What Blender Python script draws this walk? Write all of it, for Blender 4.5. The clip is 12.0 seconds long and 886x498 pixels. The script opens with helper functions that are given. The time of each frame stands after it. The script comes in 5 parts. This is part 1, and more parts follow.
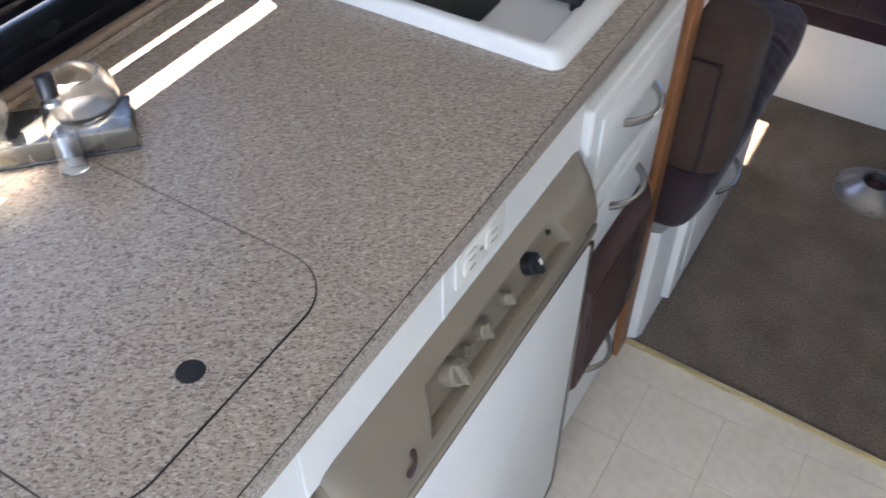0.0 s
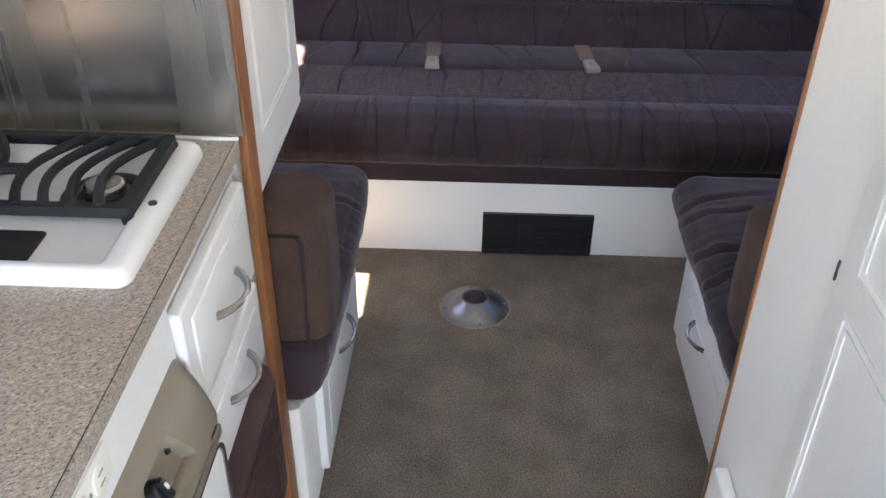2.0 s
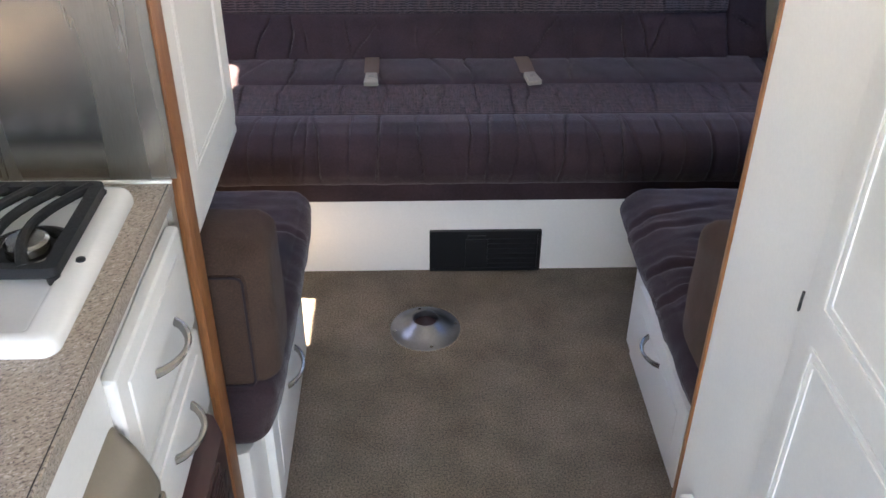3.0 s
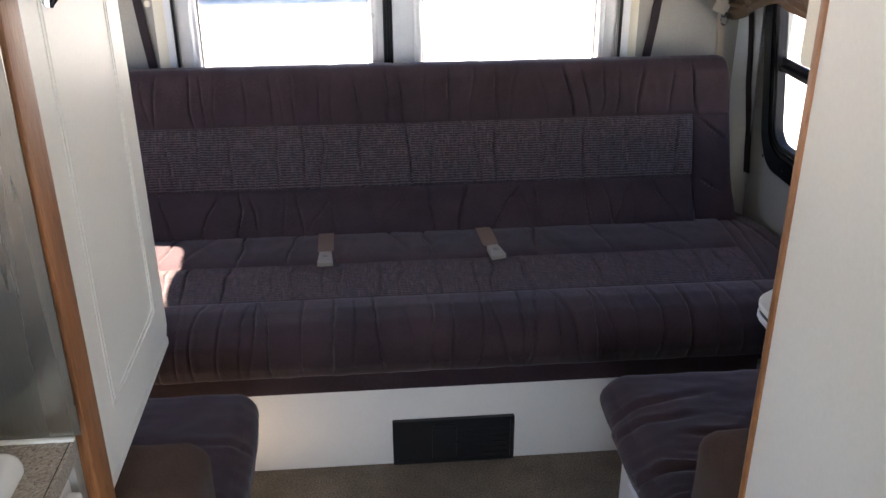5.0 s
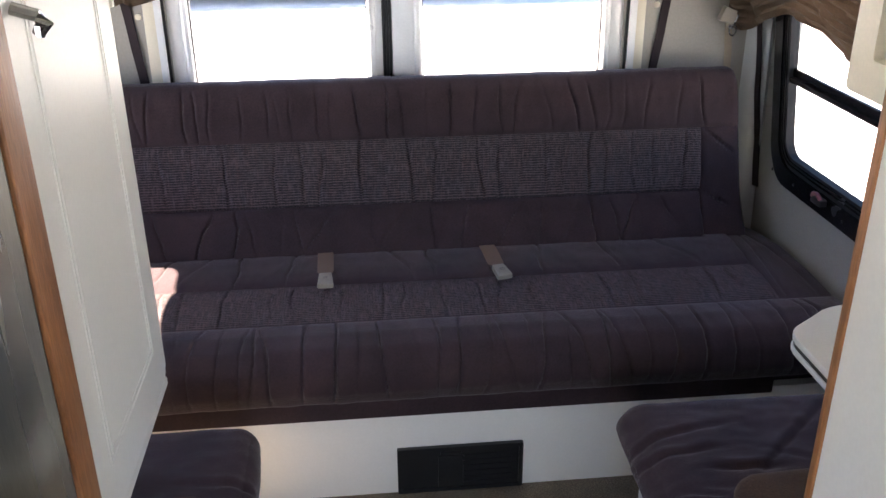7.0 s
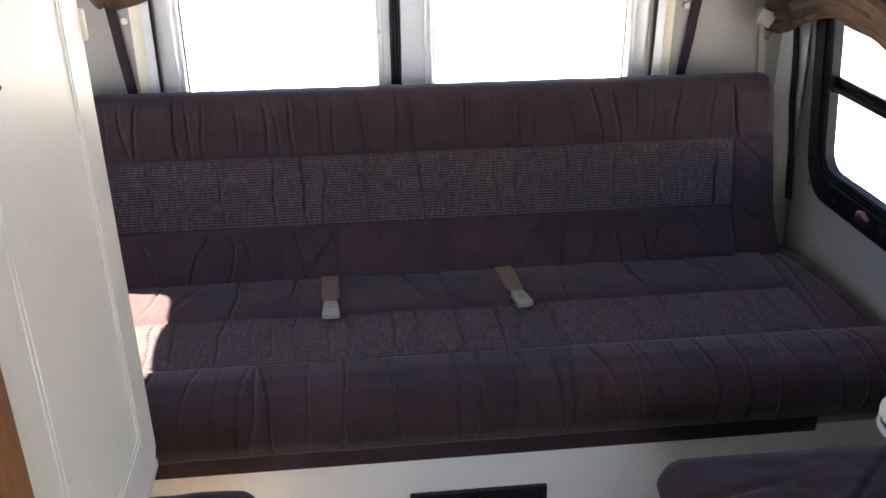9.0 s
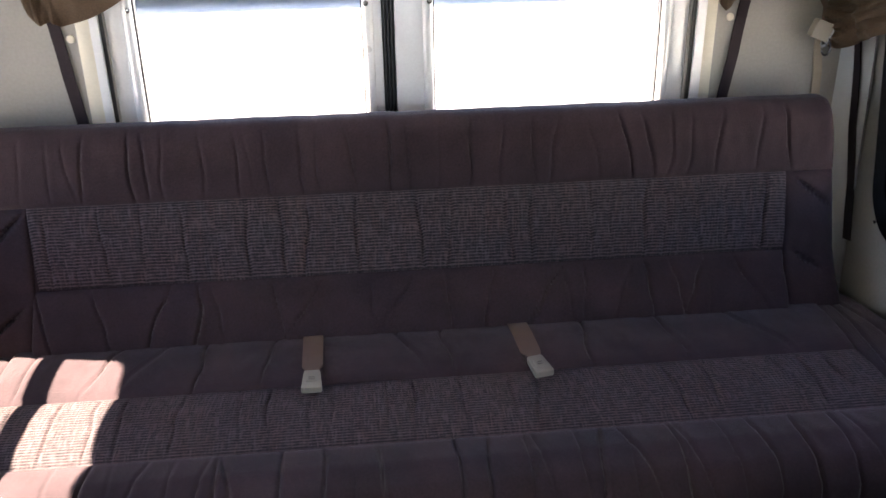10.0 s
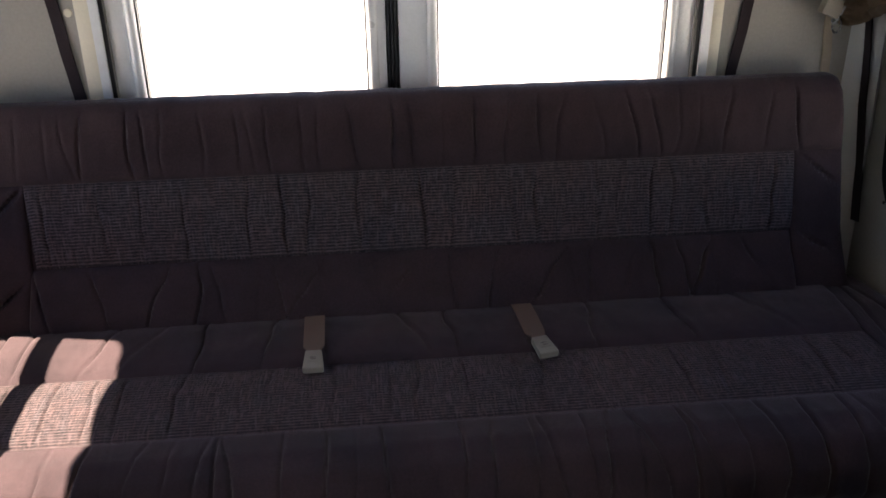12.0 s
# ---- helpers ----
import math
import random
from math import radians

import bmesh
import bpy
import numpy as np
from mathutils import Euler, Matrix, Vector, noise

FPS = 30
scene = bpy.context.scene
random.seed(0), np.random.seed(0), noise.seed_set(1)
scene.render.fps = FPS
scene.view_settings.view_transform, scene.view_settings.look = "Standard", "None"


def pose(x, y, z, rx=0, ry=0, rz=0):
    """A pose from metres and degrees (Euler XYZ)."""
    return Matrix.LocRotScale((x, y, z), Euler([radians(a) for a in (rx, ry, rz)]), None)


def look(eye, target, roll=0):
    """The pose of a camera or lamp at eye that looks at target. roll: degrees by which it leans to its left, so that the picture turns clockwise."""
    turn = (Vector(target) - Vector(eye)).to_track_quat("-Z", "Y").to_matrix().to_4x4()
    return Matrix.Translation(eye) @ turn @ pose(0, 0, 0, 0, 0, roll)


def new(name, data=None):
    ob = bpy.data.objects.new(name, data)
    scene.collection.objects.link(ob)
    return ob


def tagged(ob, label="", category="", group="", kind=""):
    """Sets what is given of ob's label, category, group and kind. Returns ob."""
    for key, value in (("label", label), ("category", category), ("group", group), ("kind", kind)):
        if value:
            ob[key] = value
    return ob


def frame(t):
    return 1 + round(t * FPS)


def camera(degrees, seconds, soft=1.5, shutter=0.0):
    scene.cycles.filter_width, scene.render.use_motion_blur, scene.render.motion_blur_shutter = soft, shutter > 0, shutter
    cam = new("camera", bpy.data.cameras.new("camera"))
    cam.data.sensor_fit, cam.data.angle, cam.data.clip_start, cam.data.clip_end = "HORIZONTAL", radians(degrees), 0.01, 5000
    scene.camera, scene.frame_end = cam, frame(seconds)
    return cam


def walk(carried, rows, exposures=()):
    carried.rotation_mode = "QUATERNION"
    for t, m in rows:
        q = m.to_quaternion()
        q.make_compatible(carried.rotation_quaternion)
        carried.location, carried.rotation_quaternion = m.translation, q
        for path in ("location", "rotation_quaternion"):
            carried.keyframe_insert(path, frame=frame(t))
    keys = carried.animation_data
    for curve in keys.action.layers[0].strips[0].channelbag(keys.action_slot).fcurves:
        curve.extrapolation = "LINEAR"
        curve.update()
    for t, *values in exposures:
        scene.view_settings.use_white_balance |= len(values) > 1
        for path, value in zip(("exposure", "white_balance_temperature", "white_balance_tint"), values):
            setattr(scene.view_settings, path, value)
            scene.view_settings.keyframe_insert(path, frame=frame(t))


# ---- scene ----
cam = camera(52.7, 12.0, shutter=0.25)
PATH = [
    (0, (0.268, -1.152, 1.422), (-0.453, 0.042, -0.012), -0.0),
    (0.5, (0.289, -1.167, 1.419), (-0.241, 0.204, 0.063), 0.1),
    (1, (0.312, -1.162, 1.422), (-0.019, 0.333, 0.136), 0.5),
    (1.5, (0.316, -1.145, 1.42), (0.143, 0.475, 0.26), 0.5),
    (2, (0.309, -1.127, 1.415), (0.249, 0.533, 0.301), 0.6),
    (2.5, (0.3, -1.099, 1.423), (0.319, 0.565, 0.314), 0.7),
    (2.7, (0.297, -1.087, 1.426), (0.338, 0.577, 0.317), 0.7),
    (4.3, (0.326, -0.909, 1.419), (0.454, 0.835, 0.448), -0.3),
    (4.5, (0.317, -0.891, 1.428), (0.459, 0.881, 0.511), -0.2),
    (5, (0.314, -0.861, 1.435), (0.468, 0.951, 0.602), -0.3),
    (5.5, (0.3, -0.837, 1.425), (0.459, 0.979, 0.602), -0.4),
    (6, (0.296, -0.813, 1.437), (0.46, 1.003, 0.615), -0.4),
    (6.5, (0.282, -0.785, 1.438), (0.455, 1.031, 0.617), -0.4),
    (8.5, (0.285, -0.671, 1.458), (0.474, 1.125, 0.599), -0.4),
    (9, (0.255, -0.563, 1.459), (0.446, 1.232, 0.598), -0.4),
    (9.5, (0.263, -0.451, 1.442), (0.438, 1.351, 0.592), -0.8),
    (10, (0.303, -0.227, 1.394), (0.477, 1.583, 0.561), -0.9),
    (10.5, (0.314, -0.071, 1.336), (0.5, 1.755, 0.54), -0.7),
    (11, (0.324, -0.039, 1.346), (0.508, 1.787, 0.553), -0.8),
    (11.5, (0.318, -0.103, 1.369), (0.487, 1.722, 0.57), -0.8),
    (12, (0.297, -0.207, 1.373), (0.47, 1.588, 0.509), -0.7),
]
EXPOSURES = [(t, stops + 0.82, kelvin - 200, 16.5) for t, stops, kelvin in ((0, 3.05, 5930), (1.0, 3.52, 6130), (1.5, 3.62, 6180), (2.5, 3.58, 6240), (4.5, 3.40, 6300), (5.0, 2.90, 6250), (5.5, 2.94, 6250), (6.5, 3.0, 6250), (8.5, 3.12, 6300), (9.5, 2.95, 6350), (10.0, 2.95, 6400), (10.5, 2.66, 6550), (11.0, 2.22, 6550), (11.5, 2.16, 6530), (12.0, 2.05, 6500))]
walk(cam, [(t, look(eye, target, roll)) for t, eye, target, roll in PATH], EXPOSURES)

# ---- world and sun ----
SUN_WAY = Vector((0.52, -0.12, -1.0)).normalized()
world = bpy.data.worlds.new("sky")
scene.world = world
world.use_nodes = True
wn = world.node_tree.nodes
sky = wn.new("ShaderNodeTexSky")
sky.sky_type, sky.sun_disc = "NISHITA", False
sky.sun_elevation = math.asin(-SUN_WAY.z)
sky.sun_rotation = math.atan2(-SUN_WAY.x, -SUN_WAY.y)
world.node_tree.links.new(sky.outputs[0], wn["Background"].inputs[0])
wn["Background"].inputs[1].default_value = 0.05
sun = new("sun", bpy.data.lights.new("sun", "SUN"))
sun.data.energy, sun.data.angle, sun.data.color = 5.0, radians(0.6), (1.0, 0.83, 0.61)
sun.matrix_world = look((-6, 3, 12), Vector((-6, 3, 12)) + SUN_WAY)


def sky_opening(name, at, to, wide, high, watts):
    """An added area lamp that stands in for the sky's light in the opening of a window."""
    lamp = new(name, bpy.data.lights.new(name, "AREA"))
    lamp.data.shape, lamp.data.size, lamp.data.size_y, lamp.data.energy, lamp.data.color = "RECTANGLE", wide, high, watts, (0.84, 0.93, 1.0)
    lamp.matrix_world = look(at, to)


# fill lamps for the galley, set at unseen openings behind the camera
sky_opening("windscreen_daylight", (0.45, -3.18, 1.22), (0.45, -1.0, 1.0), 1.45, 0.72, 2.75)
sky_opening("cab_window_daylight", (1.45, -1.92, 1.2), (0.0, -1.7, 0.9), 1.3, 0.66, 0.65)


# ---- materials ----
def material(name, color, rough=0.5, metal=0.0, second=None, scale=8.0, amount=0.5, fine=220.0, grain=0.12,
             bump=0.05, bump_scale=250.0, stretch=(1, 1, 1), sheen=0.0, coat=0.0, depth=0.002):
    """A surface with broad blotches towards a second colour, fine grain and fine relief."""
    m = bpy.data.materials.new(name)
    m.use_nodes = True
    n, link = m.node_tree.nodes, m.node_tree.links.new
    p = n["Principled BSDF"]
    coord, mapping = n.new("ShaderNodeTexCoord"), n.new("ShaderNodeMapping")
    mapping.inputs["Scale"].default_value = stretch
    link(coord.outputs["Object"], mapping.inputs[0])
    broad, small, relief = (n.new("ShaderNodeTexNoise") for _ in range(3))
    for tex, size, detail in ((broad, scale, 4), (small, fine, 3), (relief, bump_scale, 3)):
        tex.inputs["Scale"].default_value, tex.inputs["Detail"].default_value = size, detail
        link(mapping.outputs[0], tex.inputs["Vector"])
    ramp = n.new("ShaderNodeMapRange")
    ramp.inputs[1].default_value, ramp.inputs[2].default_value, ramp.inputs[4].default_value = 0.35, 0.7, amount
    link(broad.outputs[0], ramp.inputs[0])
    mix = n.new("ShaderNodeMixRGB")
    other = second or tuple(c * 0.75 for c in color)
    mix.inputs[1].default_value, mix.inputs[2].default_value = (*color, 1), (*other, 1)
    link(ramp.outputs[0], mix.inputs[0])
    speck = n.new("ShaderNodeMapRange")
    speck.inputs[1].default_value, speck.inputs[2].default_value = 0.3, 0.7
    speck.inputs[3].default_value, speck.inputs[4].default_value = 1 - grain, 1 + grain
    link(small.outputs[0], speck.inputs[0])
    times = n.new("ShaderNodeVectorMath")
    times.operation = "SCALE"
    link(mix.outputs[0], times.inputs[0])
    link(speck.outputs[0], times.inputs["Scale"])
    link(times.outputs[0], p.inputs["Base Color"])
    rr = n.new("ShaderNodeMapRange")
    rr.inputs[3].default_value, rr.inputs[4].default_value = max(0.02, rough - 0.07), min(1, rough + 0.07)
    link(broad.outputs[0], rr.inputs[0])
    link(rr.outputs[0], p.inputs["Roughness"])
    p.inputs["Metallic"].default_value = metal
    p.inputs["Sheen Weight"].default_value = sheen
    p.inputs["Sheen Roughness"].default_value = 0.4
    p.inputs["Coat Weight"].default_value = coat
    if bump:
        b = n.new("ShaderNodeBump")
        b.inputs["Strength"].default_value, b.inputs["Distance"].default_value = bump, depth
        link(relief.outputs[0], b.inputs["Height"])
        link(b.outputs[0], p.inputs["Normal"])
    return m


def tweed_material():
    """Ribbed woven cloth: fine weft lines over uneven bluish and reddish threads."""
    m = bpy.data.materials.new("tweed")
    m.use_nodes = True
    n, link = m.node_tree.nodes, m.node_tree.links.new
    p = n["Principled BSDF"]
    coord, split = n.new("ShaderNodeTexCoord"), n.new("ShaderNodeSeparateXYZ")
    link(coord.outputs["Object"], split.inputs[0])
    along = n.new("ShaderNodeMath")
    link(split.outputs[1], along.inputs[0])
    link(split.outputs[2], along.inputs[1])
    comb = n.new("ShaderNodeCombineXYZ")
    link(split.outputs[0], comb.inputs[0])
    link(along.outputs[0], comb.inputs[1])

    def wave(axis, length, bend):
        t = n.new("ShaderNodeTexWave")
        t.bands_direction = axis
        t.inputs["Scale"].default_value = 0.314 / length
        t.inputs["Distortion"].default_value = bend
        t.inputs["Detail Scale"].default_value = 30
        link(comb.outputs[0], t.inputs["Vector"])
        return t

    rib, warp = wave("Y", 0.0078, 3.2), wave("X", 0.0065, 7.0)
    stretch = n.new("ShaderNodeMapping")
    stretch.inputs["Scale"].default_value = (60, 14, 1)
    link(comb.outputs[0], stretch.inputs[0])
    streak, blot = n.new("ShaderNodeTexNoise"), n.new("ShaderNodeTexNoise")
    streak.inputs["Scale"].default_value = 1.0
    link(stretch.outputs[0], streak.inputs["Vector"])
    dash = n.new("ShaderNodeMapping")
    dash.inputs["Scale"].default_value = (75, 240, 1)
    link(comb.outputs[0], dash.inputs[0])
    blot.inputs["Scale"].default_value = 1.0
    link(dash.outputs[0], blot.inputs["Vector"])
    pull, scratch = n.new("ShaderNodeMapping"), n.new("ShaderNodeTexNoise")
    pull.inputs["Scale"].default_value = (250, 26, 1)
    link(comb.outputs[0], pull.inputs[0])
    scratch.inputs["Scale"].default_value = 1.0
    link(pull.outputs[0], scratch.inputs["Vector"])
    slub = n.new("ShaderNodeMapRange")
    slub.inputs[1].default_value, slub.inputs[2].default_value = 0.50, 0.72
    slub.inputs[3].default_value, slub.inputs[4].default_value = 1.0, 0.25
    link(scratch.outputs[0], slub.inputs[0])
    hue = n.new("ShaderNodeMixRGB")
    hue.inputs[1].default_value, hue.inputs[2].default_value = (0.110, 0.100, 0.118, 1), (0.150, 0.082, 0.076, 1)
    link(streak.outputs[0], hue.inputs[0])
    dark = n.new("ShaderNodeMixRGB")
    dark.inputs[2].default_value = (0.009, 0.007, 0.009, 1)
    mul = n.new("ShaderNodeMath")
    mul.operation = "MULTIPLY"
    link(rib.outputs["Fac"], mul.inputs[0])
    soft = n.new("ShaderNodeMapRange")
    soft.inputs[3].default_value = 0.40
    link(warp.outputs["Fac"], soft.inputs[0])
    link(soft.outputs[0], mul.inputs[1])
    ad = n.new("ShaderNodeMath")
    ad.operation = "MULTIPLY_ADD"
    link(mul.outputs[0], ad.inputs[0])
    ad.inputs[1].default_value = 1.0
    half = n.new("ShaderNodeMath")
    half.operation = "MULTIPLY"
    half.inputs[1].default_value = 0.95
    link(blot.outputs[0], half.inputs[0])
    link(half.outputs[0], ad.inputs[2])
    crisp = n.new("ShaderNodeMapRange")
    crisp.inputs[1].default_value, crisp.inputs[2].default_value = 0.44, 0.95
    link(ad.outputs[0], crisp.inputs[0])
    broken = n.new("ShaderNodeMath")
    broken.operation = "MULTIPLY"
    link(crisp.outputs[0], broken.inputs[0])
    link(slub.outputs[0], broken.inputs[1])
    link(broken.outputs[0], dark.inputs[0])
    link(hue.outputs[0], dark.inputs[1])
    link(dark.outputs[0], p.inputs["Base Color"])
    p.inputs["Roughness"].default_value = 0.9
    b = n.new("ShaderNodeBump")
    b.invert = True
    b.inputs["Strength"].default_value, b.inputs["Distance"].default_value = 0.6, 0.002
    link(mul.outputs[0], b.inputs["Height"])
    link(b.outputs[0], p.inputs["Normal"])
    return m


def speckled_material():
    """Granite-pattern laminate: beige with brown and dark flecks."""
    m = bpy.data.materials.new("granite_laminate")
    m.use_nodes = True
    n, link = m.node_tree.nodes, m.node_tree.links.new
    p = n["Principled BSDF"]
    coord, mapping = n.new("ShaderNodeTexCoord"), n.new("ShaderNodeMapping")
    mapping.vector_type = "TEXTURE"
    mapping.inputs["Scale"].default_value = (1.7, 0.85, 1.0)
    mapping.inputs["Rotation"].default_value = (0, 0, 0.54)
    link(coord.outputs["Object"], mapping.inputs[0])
    last = None
    base = n.new("ShaderNodeTexNoise")
    base.inputs["Scale"].default_value, base.inputs["Detail"].default_value = 260, 5
    link(mapping.outputs[0], base.inputs["Vector"])
    ground = n.new("ShaderNodeValToRGB")
    ground.color_ramp.elements[0].position, ground.color_ramp.elements[0].color = 0.36, (0.300, 0.248, 0.196, 1)
    ground.color_ramp.elements[1].position, ground.color_ramp.elements[1].color = 0.62, (0.415, 0.358, 0.293, 1)
    link(base.outputs[0], ground.inputs[0])
    last = ground.outputs[0]
    for size, cut, color in ((370, 0.628, (0.17, 0.13, 0.105)), (470, 0.65, (0.085, 0.07, 0.068)), (420, 0.65, (0.54, 0.48, 0.43))):
        t = n.new("ShaderNodeTexNoise")
        t.inputs["Scale"].default_value, t.inputs["Detail"].default_value = size, 2
        t.inputs["Distortion"].default_value = 0.4
        link(mapping.outputs[0], t.inputs["Vector"])
        step = n.new("ShaderNodeMapRange")
        step.inputs[1].default_value, step.inputs[2].default_value = cut - 0.05, cut + 0.01
        link(t.outputs[0], step.inputs[0])
        mix = n.new("ShaderNodeMixRGB")
        mix.inputs[2].default_value = (*color, 1)
        link(step.outputs[0], mix.inputs[0])
        link(last, mix.inputs[1])
        last = mix.outputs[0]
    link(last, p.inputs["Base Color"])
    p.inputs["Roughness"].default_value = 0.32
    return m


def glass_material(name="glass", tint=(1, 1, 1), rough=0.0):
    m = bpy.data.materials.new(name)
    m.use_nodes = True
    p = m.node_tree.nodes["Principled BSDF"]
    p.inputs["Base Color"].default_value = (*tint, 1)
    p.inputs["Roughness"].default_value = rough
    p.inputs["Transmission Weight"].default_value = 1.0
    p.inputs["IOR"].default_value = 1.45
    return m


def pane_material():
    """A thin pane: tinted to dim sky light indoors against the sun, with a little gloss at a slant."""
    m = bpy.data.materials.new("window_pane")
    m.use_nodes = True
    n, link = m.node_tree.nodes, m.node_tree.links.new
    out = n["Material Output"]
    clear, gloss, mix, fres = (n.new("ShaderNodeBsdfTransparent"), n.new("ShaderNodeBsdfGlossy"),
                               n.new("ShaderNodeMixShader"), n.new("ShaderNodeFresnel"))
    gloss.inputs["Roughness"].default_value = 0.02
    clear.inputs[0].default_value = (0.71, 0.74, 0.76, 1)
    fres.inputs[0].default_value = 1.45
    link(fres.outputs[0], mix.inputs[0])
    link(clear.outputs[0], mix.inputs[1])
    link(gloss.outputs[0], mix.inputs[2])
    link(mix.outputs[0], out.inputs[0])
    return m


LAMINATE = speckled_material()
WHITE = material("white_thermofoil", (0.79, 0.78, 0.745), 0.35, second=(0.73, 0.72, 0.685), scale=3, grain=0.02, bump=0.02)
CREAM = material("cream_plastic", (0.74, 0.70, 0.58), 0.4, grain=0.03, bump=0.02, second=(0.68, 0.63, 0.5))
CARPET = material("taupe_carpet", (0.200, 0.162, 0.122), 0.95, second=(0.122, 0.099, 0.070), scale=9, amount=0.9, fine=250, grain=0.55,
                  bump=0.85, bump_scale=330, sheen=0.05, depth=0.005)
VINYL = material("vinyl_tile", (0.74, 0.68, 0.56), 0.4, second=(0.64, 0.57, 0.45), scale=9, amount=0.7, fine=60, grain=0.06, bump=0.04, bump_scale=90)
GROUT = material("vinyl_joint", (0.60, 0.54, 0.44), 0.6, grain=0.1)
OAK = material("oak_trim", (0.30, 0.125, 0.042), 0.45, second=(0.20, 0.075, 0.022), scale=9, amount=0.9, fine=90, grain=0.25, stretch=(6, 6, 0.5),
               bump=0.15, bump_scale=120)
STEEL = material("brushed_steel", (0.35, 0.335, 0.305), 0.27, 1.0, scale=4, grain=0.06, fine=180, stretch=(6, 6, 0.3), bump=0.03, bump_scale=200)
NICKEL = material("brushed_nickel", (0.38, 0.365, 0.345), 0.24, 1.0, grain=0.05, bump=0.02)
CHROME = material("chrome", (0.40, 0.41, 0.44), 0.27, 1.0, grain=0.02, bump=0.0, scale=30)
DULL_CHROME = material("worn_chrome", (0.29, 0.295, 0.315), 0.36, 1.0, second=(0.22, 0.22, 0.24), scale=25, amount=0.6, grain=0.06, bump=0.01)
VELOUR = material("brown_velour", (0.0362, 0.0178, 0.0222), 0.9, second=(0.0222, 0.0110, 0.0146), scale=11, amount=0.95, fine=220, grain=0.22,
                  bump=0.5, bump_scale=420, sheen=0.18)
CORD = material("brown_back_fabric", (0.062, 0.034, 0.022), 0.95, second=(0.042, 0.023, 0.015), scale=12, amount=0.8, fine=400, grain=0.25,
                bump=0.6, bump_scale=450, sheen=0.03)
TWEED = tweed_material()
TAN = material("tan_enamel", (0.228, 0.188, 0.134), 0.33, second=(0.205, 0.168, 0.120), scale=6, grain=0.03, bump=0.01)
BROWN = material("brown_plastic", (0.052, 0.021, 0.020), 0.40, second=(0.040, 0.016, 0.015), scale=9, grain=0.06)
BLACK = material("black_plastic", (0.012, 0.012, 0.013), 0.35, grain=0.1)
IRON = material("black_cast_iron", (0.006, 0.006, 0.007), 0.62, grain=0.25, bump=0.3, bump_scale=300)
FRAME = material("black_window_frame", (0.010, 0.010, 0.013), 0.25, grain=0.1)
ALU = material("white_aluminium", (0.80, 0.82, 0.84), 0.30, 0.2, grain=0.03, bump=0.01)
WALLPAPER = material("beige_wall_panel", (0.35, 0.337, 0.305), 0.55, second=(0.31, 0.297, 0.268), scale=5, fine=150, grain=0.05, bump=0.08)
CEILING = material("ceiling_panel", (0.72, 0.70, 0.66), 0.7, second=(0.67, 0.65, 0.6), scale=4, grain=0.03)
CURTAIN = material("tan_curtain_cloth", (0.17, 0.118, 0.078), 0.9, second=(0.13, 0.09, 0.058), scale=18, fine=300, grain=0.15, bump=0.3, bump_scale=500, sheen=0.1)
RIBBON = material("dark_ribbon", (0.022, 0.013, 0.017), 0.85, grain=0.1, bump=0.2)
WEBBING = material("tan_webbing", (0.165, 0.110, 0.085), 0.8, grain=0.15, fine=500, bump=0.5, bump_scale=700, second=(0.135, 0.09, 0.068))
PALE_STRAP = material("pale_strap", (0.44, 0.37, 0.28), 0.8, grain=0.12, fine=500, bump=0.4, bump_scale=700)
IVORY = material("ivory_plastic", (0.76, 0.73, 0.65), 0.6, grain=0.02, bump=0.02)
BUCKLE = material("beige_buckle", (0.27, 0.245, 0.20), 0.45, grain=0.04)
BRASS = material("pale_brass_strip", (0.60, 0.50, 0.27), 0.35, 0.6, grain=0.06, bump=0.05)
GROUND = material("pale_concrete", (0.60, 0.60, 0.59), 0.9, second=(0.53, 0.53, 0.52), scale=0.6, fine=12, grain=0.1)
RUBBER = material("rubber", (0.006, 0.006, 0.008), 0.8)
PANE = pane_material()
GLASS = glass_material("clear_glass")
FROST = glass_material("ribbed_glass", (0.98, 0.98, 0.96), 0.12)


# ---- building helpers ----
def box(bm, x0, x1, y0, y1, z0, z1, bevel=0.0, segments=2):
    made = bmesh.ops.create_cube(bm, size=1)["verts"]
    for v in made:
        v.co = ((x0 + x1) / 2 + v.co.x * (x1 - x0), (y0 + y1) / 2 + v.co.y * (y1 - y0), (z0 + z1) / 2 + v.co.z * (z1 - z0))
    if bevel:
        edges = list({e for v in made for e in v.link_edges})
        bmesh.ops.bevel(bm, geom=edges, offset=bevel, segments=segments, profile=0.6, affect="EDGES")
    return bm


def boxed(*args, **kw):
    return box(bmesh.new(), *args, **kw)


AXES = {"x": lambda a, b, c: (c, a, b), "y": lambda a, b, c: (a, c, b), "z": lambda a, b, c: (a, b, c)}


def prism(bm, outline, axis, low, high, bevel=0.0, segments=2):
    """A plate: the 2D outline drawn across the axis (x: y,z; y: x,z; z: x,y), from low to high."""
    place = AXES[axis]
    a = [bm.verts.new(place(u, v, low)) for u, v in outline]
    b = [bm.verts.new(place(u, v, high)) for u, v in outline]
    faces = [bm.faces.new(a), bm.faces.new(b[::-1])]
    for i in range(len(a)):
        j = (i + 1) % len(a)
        bm.faces.new((a[j], a[i], b[i], b[j]))
    if bevel:
        rim = list({e for f in faces for e in f.edges})
        bmesh.ops.bevel(bm, geom=rim, offset=bevel, segments=segments, profile=0.6, affect="EDGES")
    bmesh.ops.recalc_face_normals(bm, faces=bm.faces)
    return bm


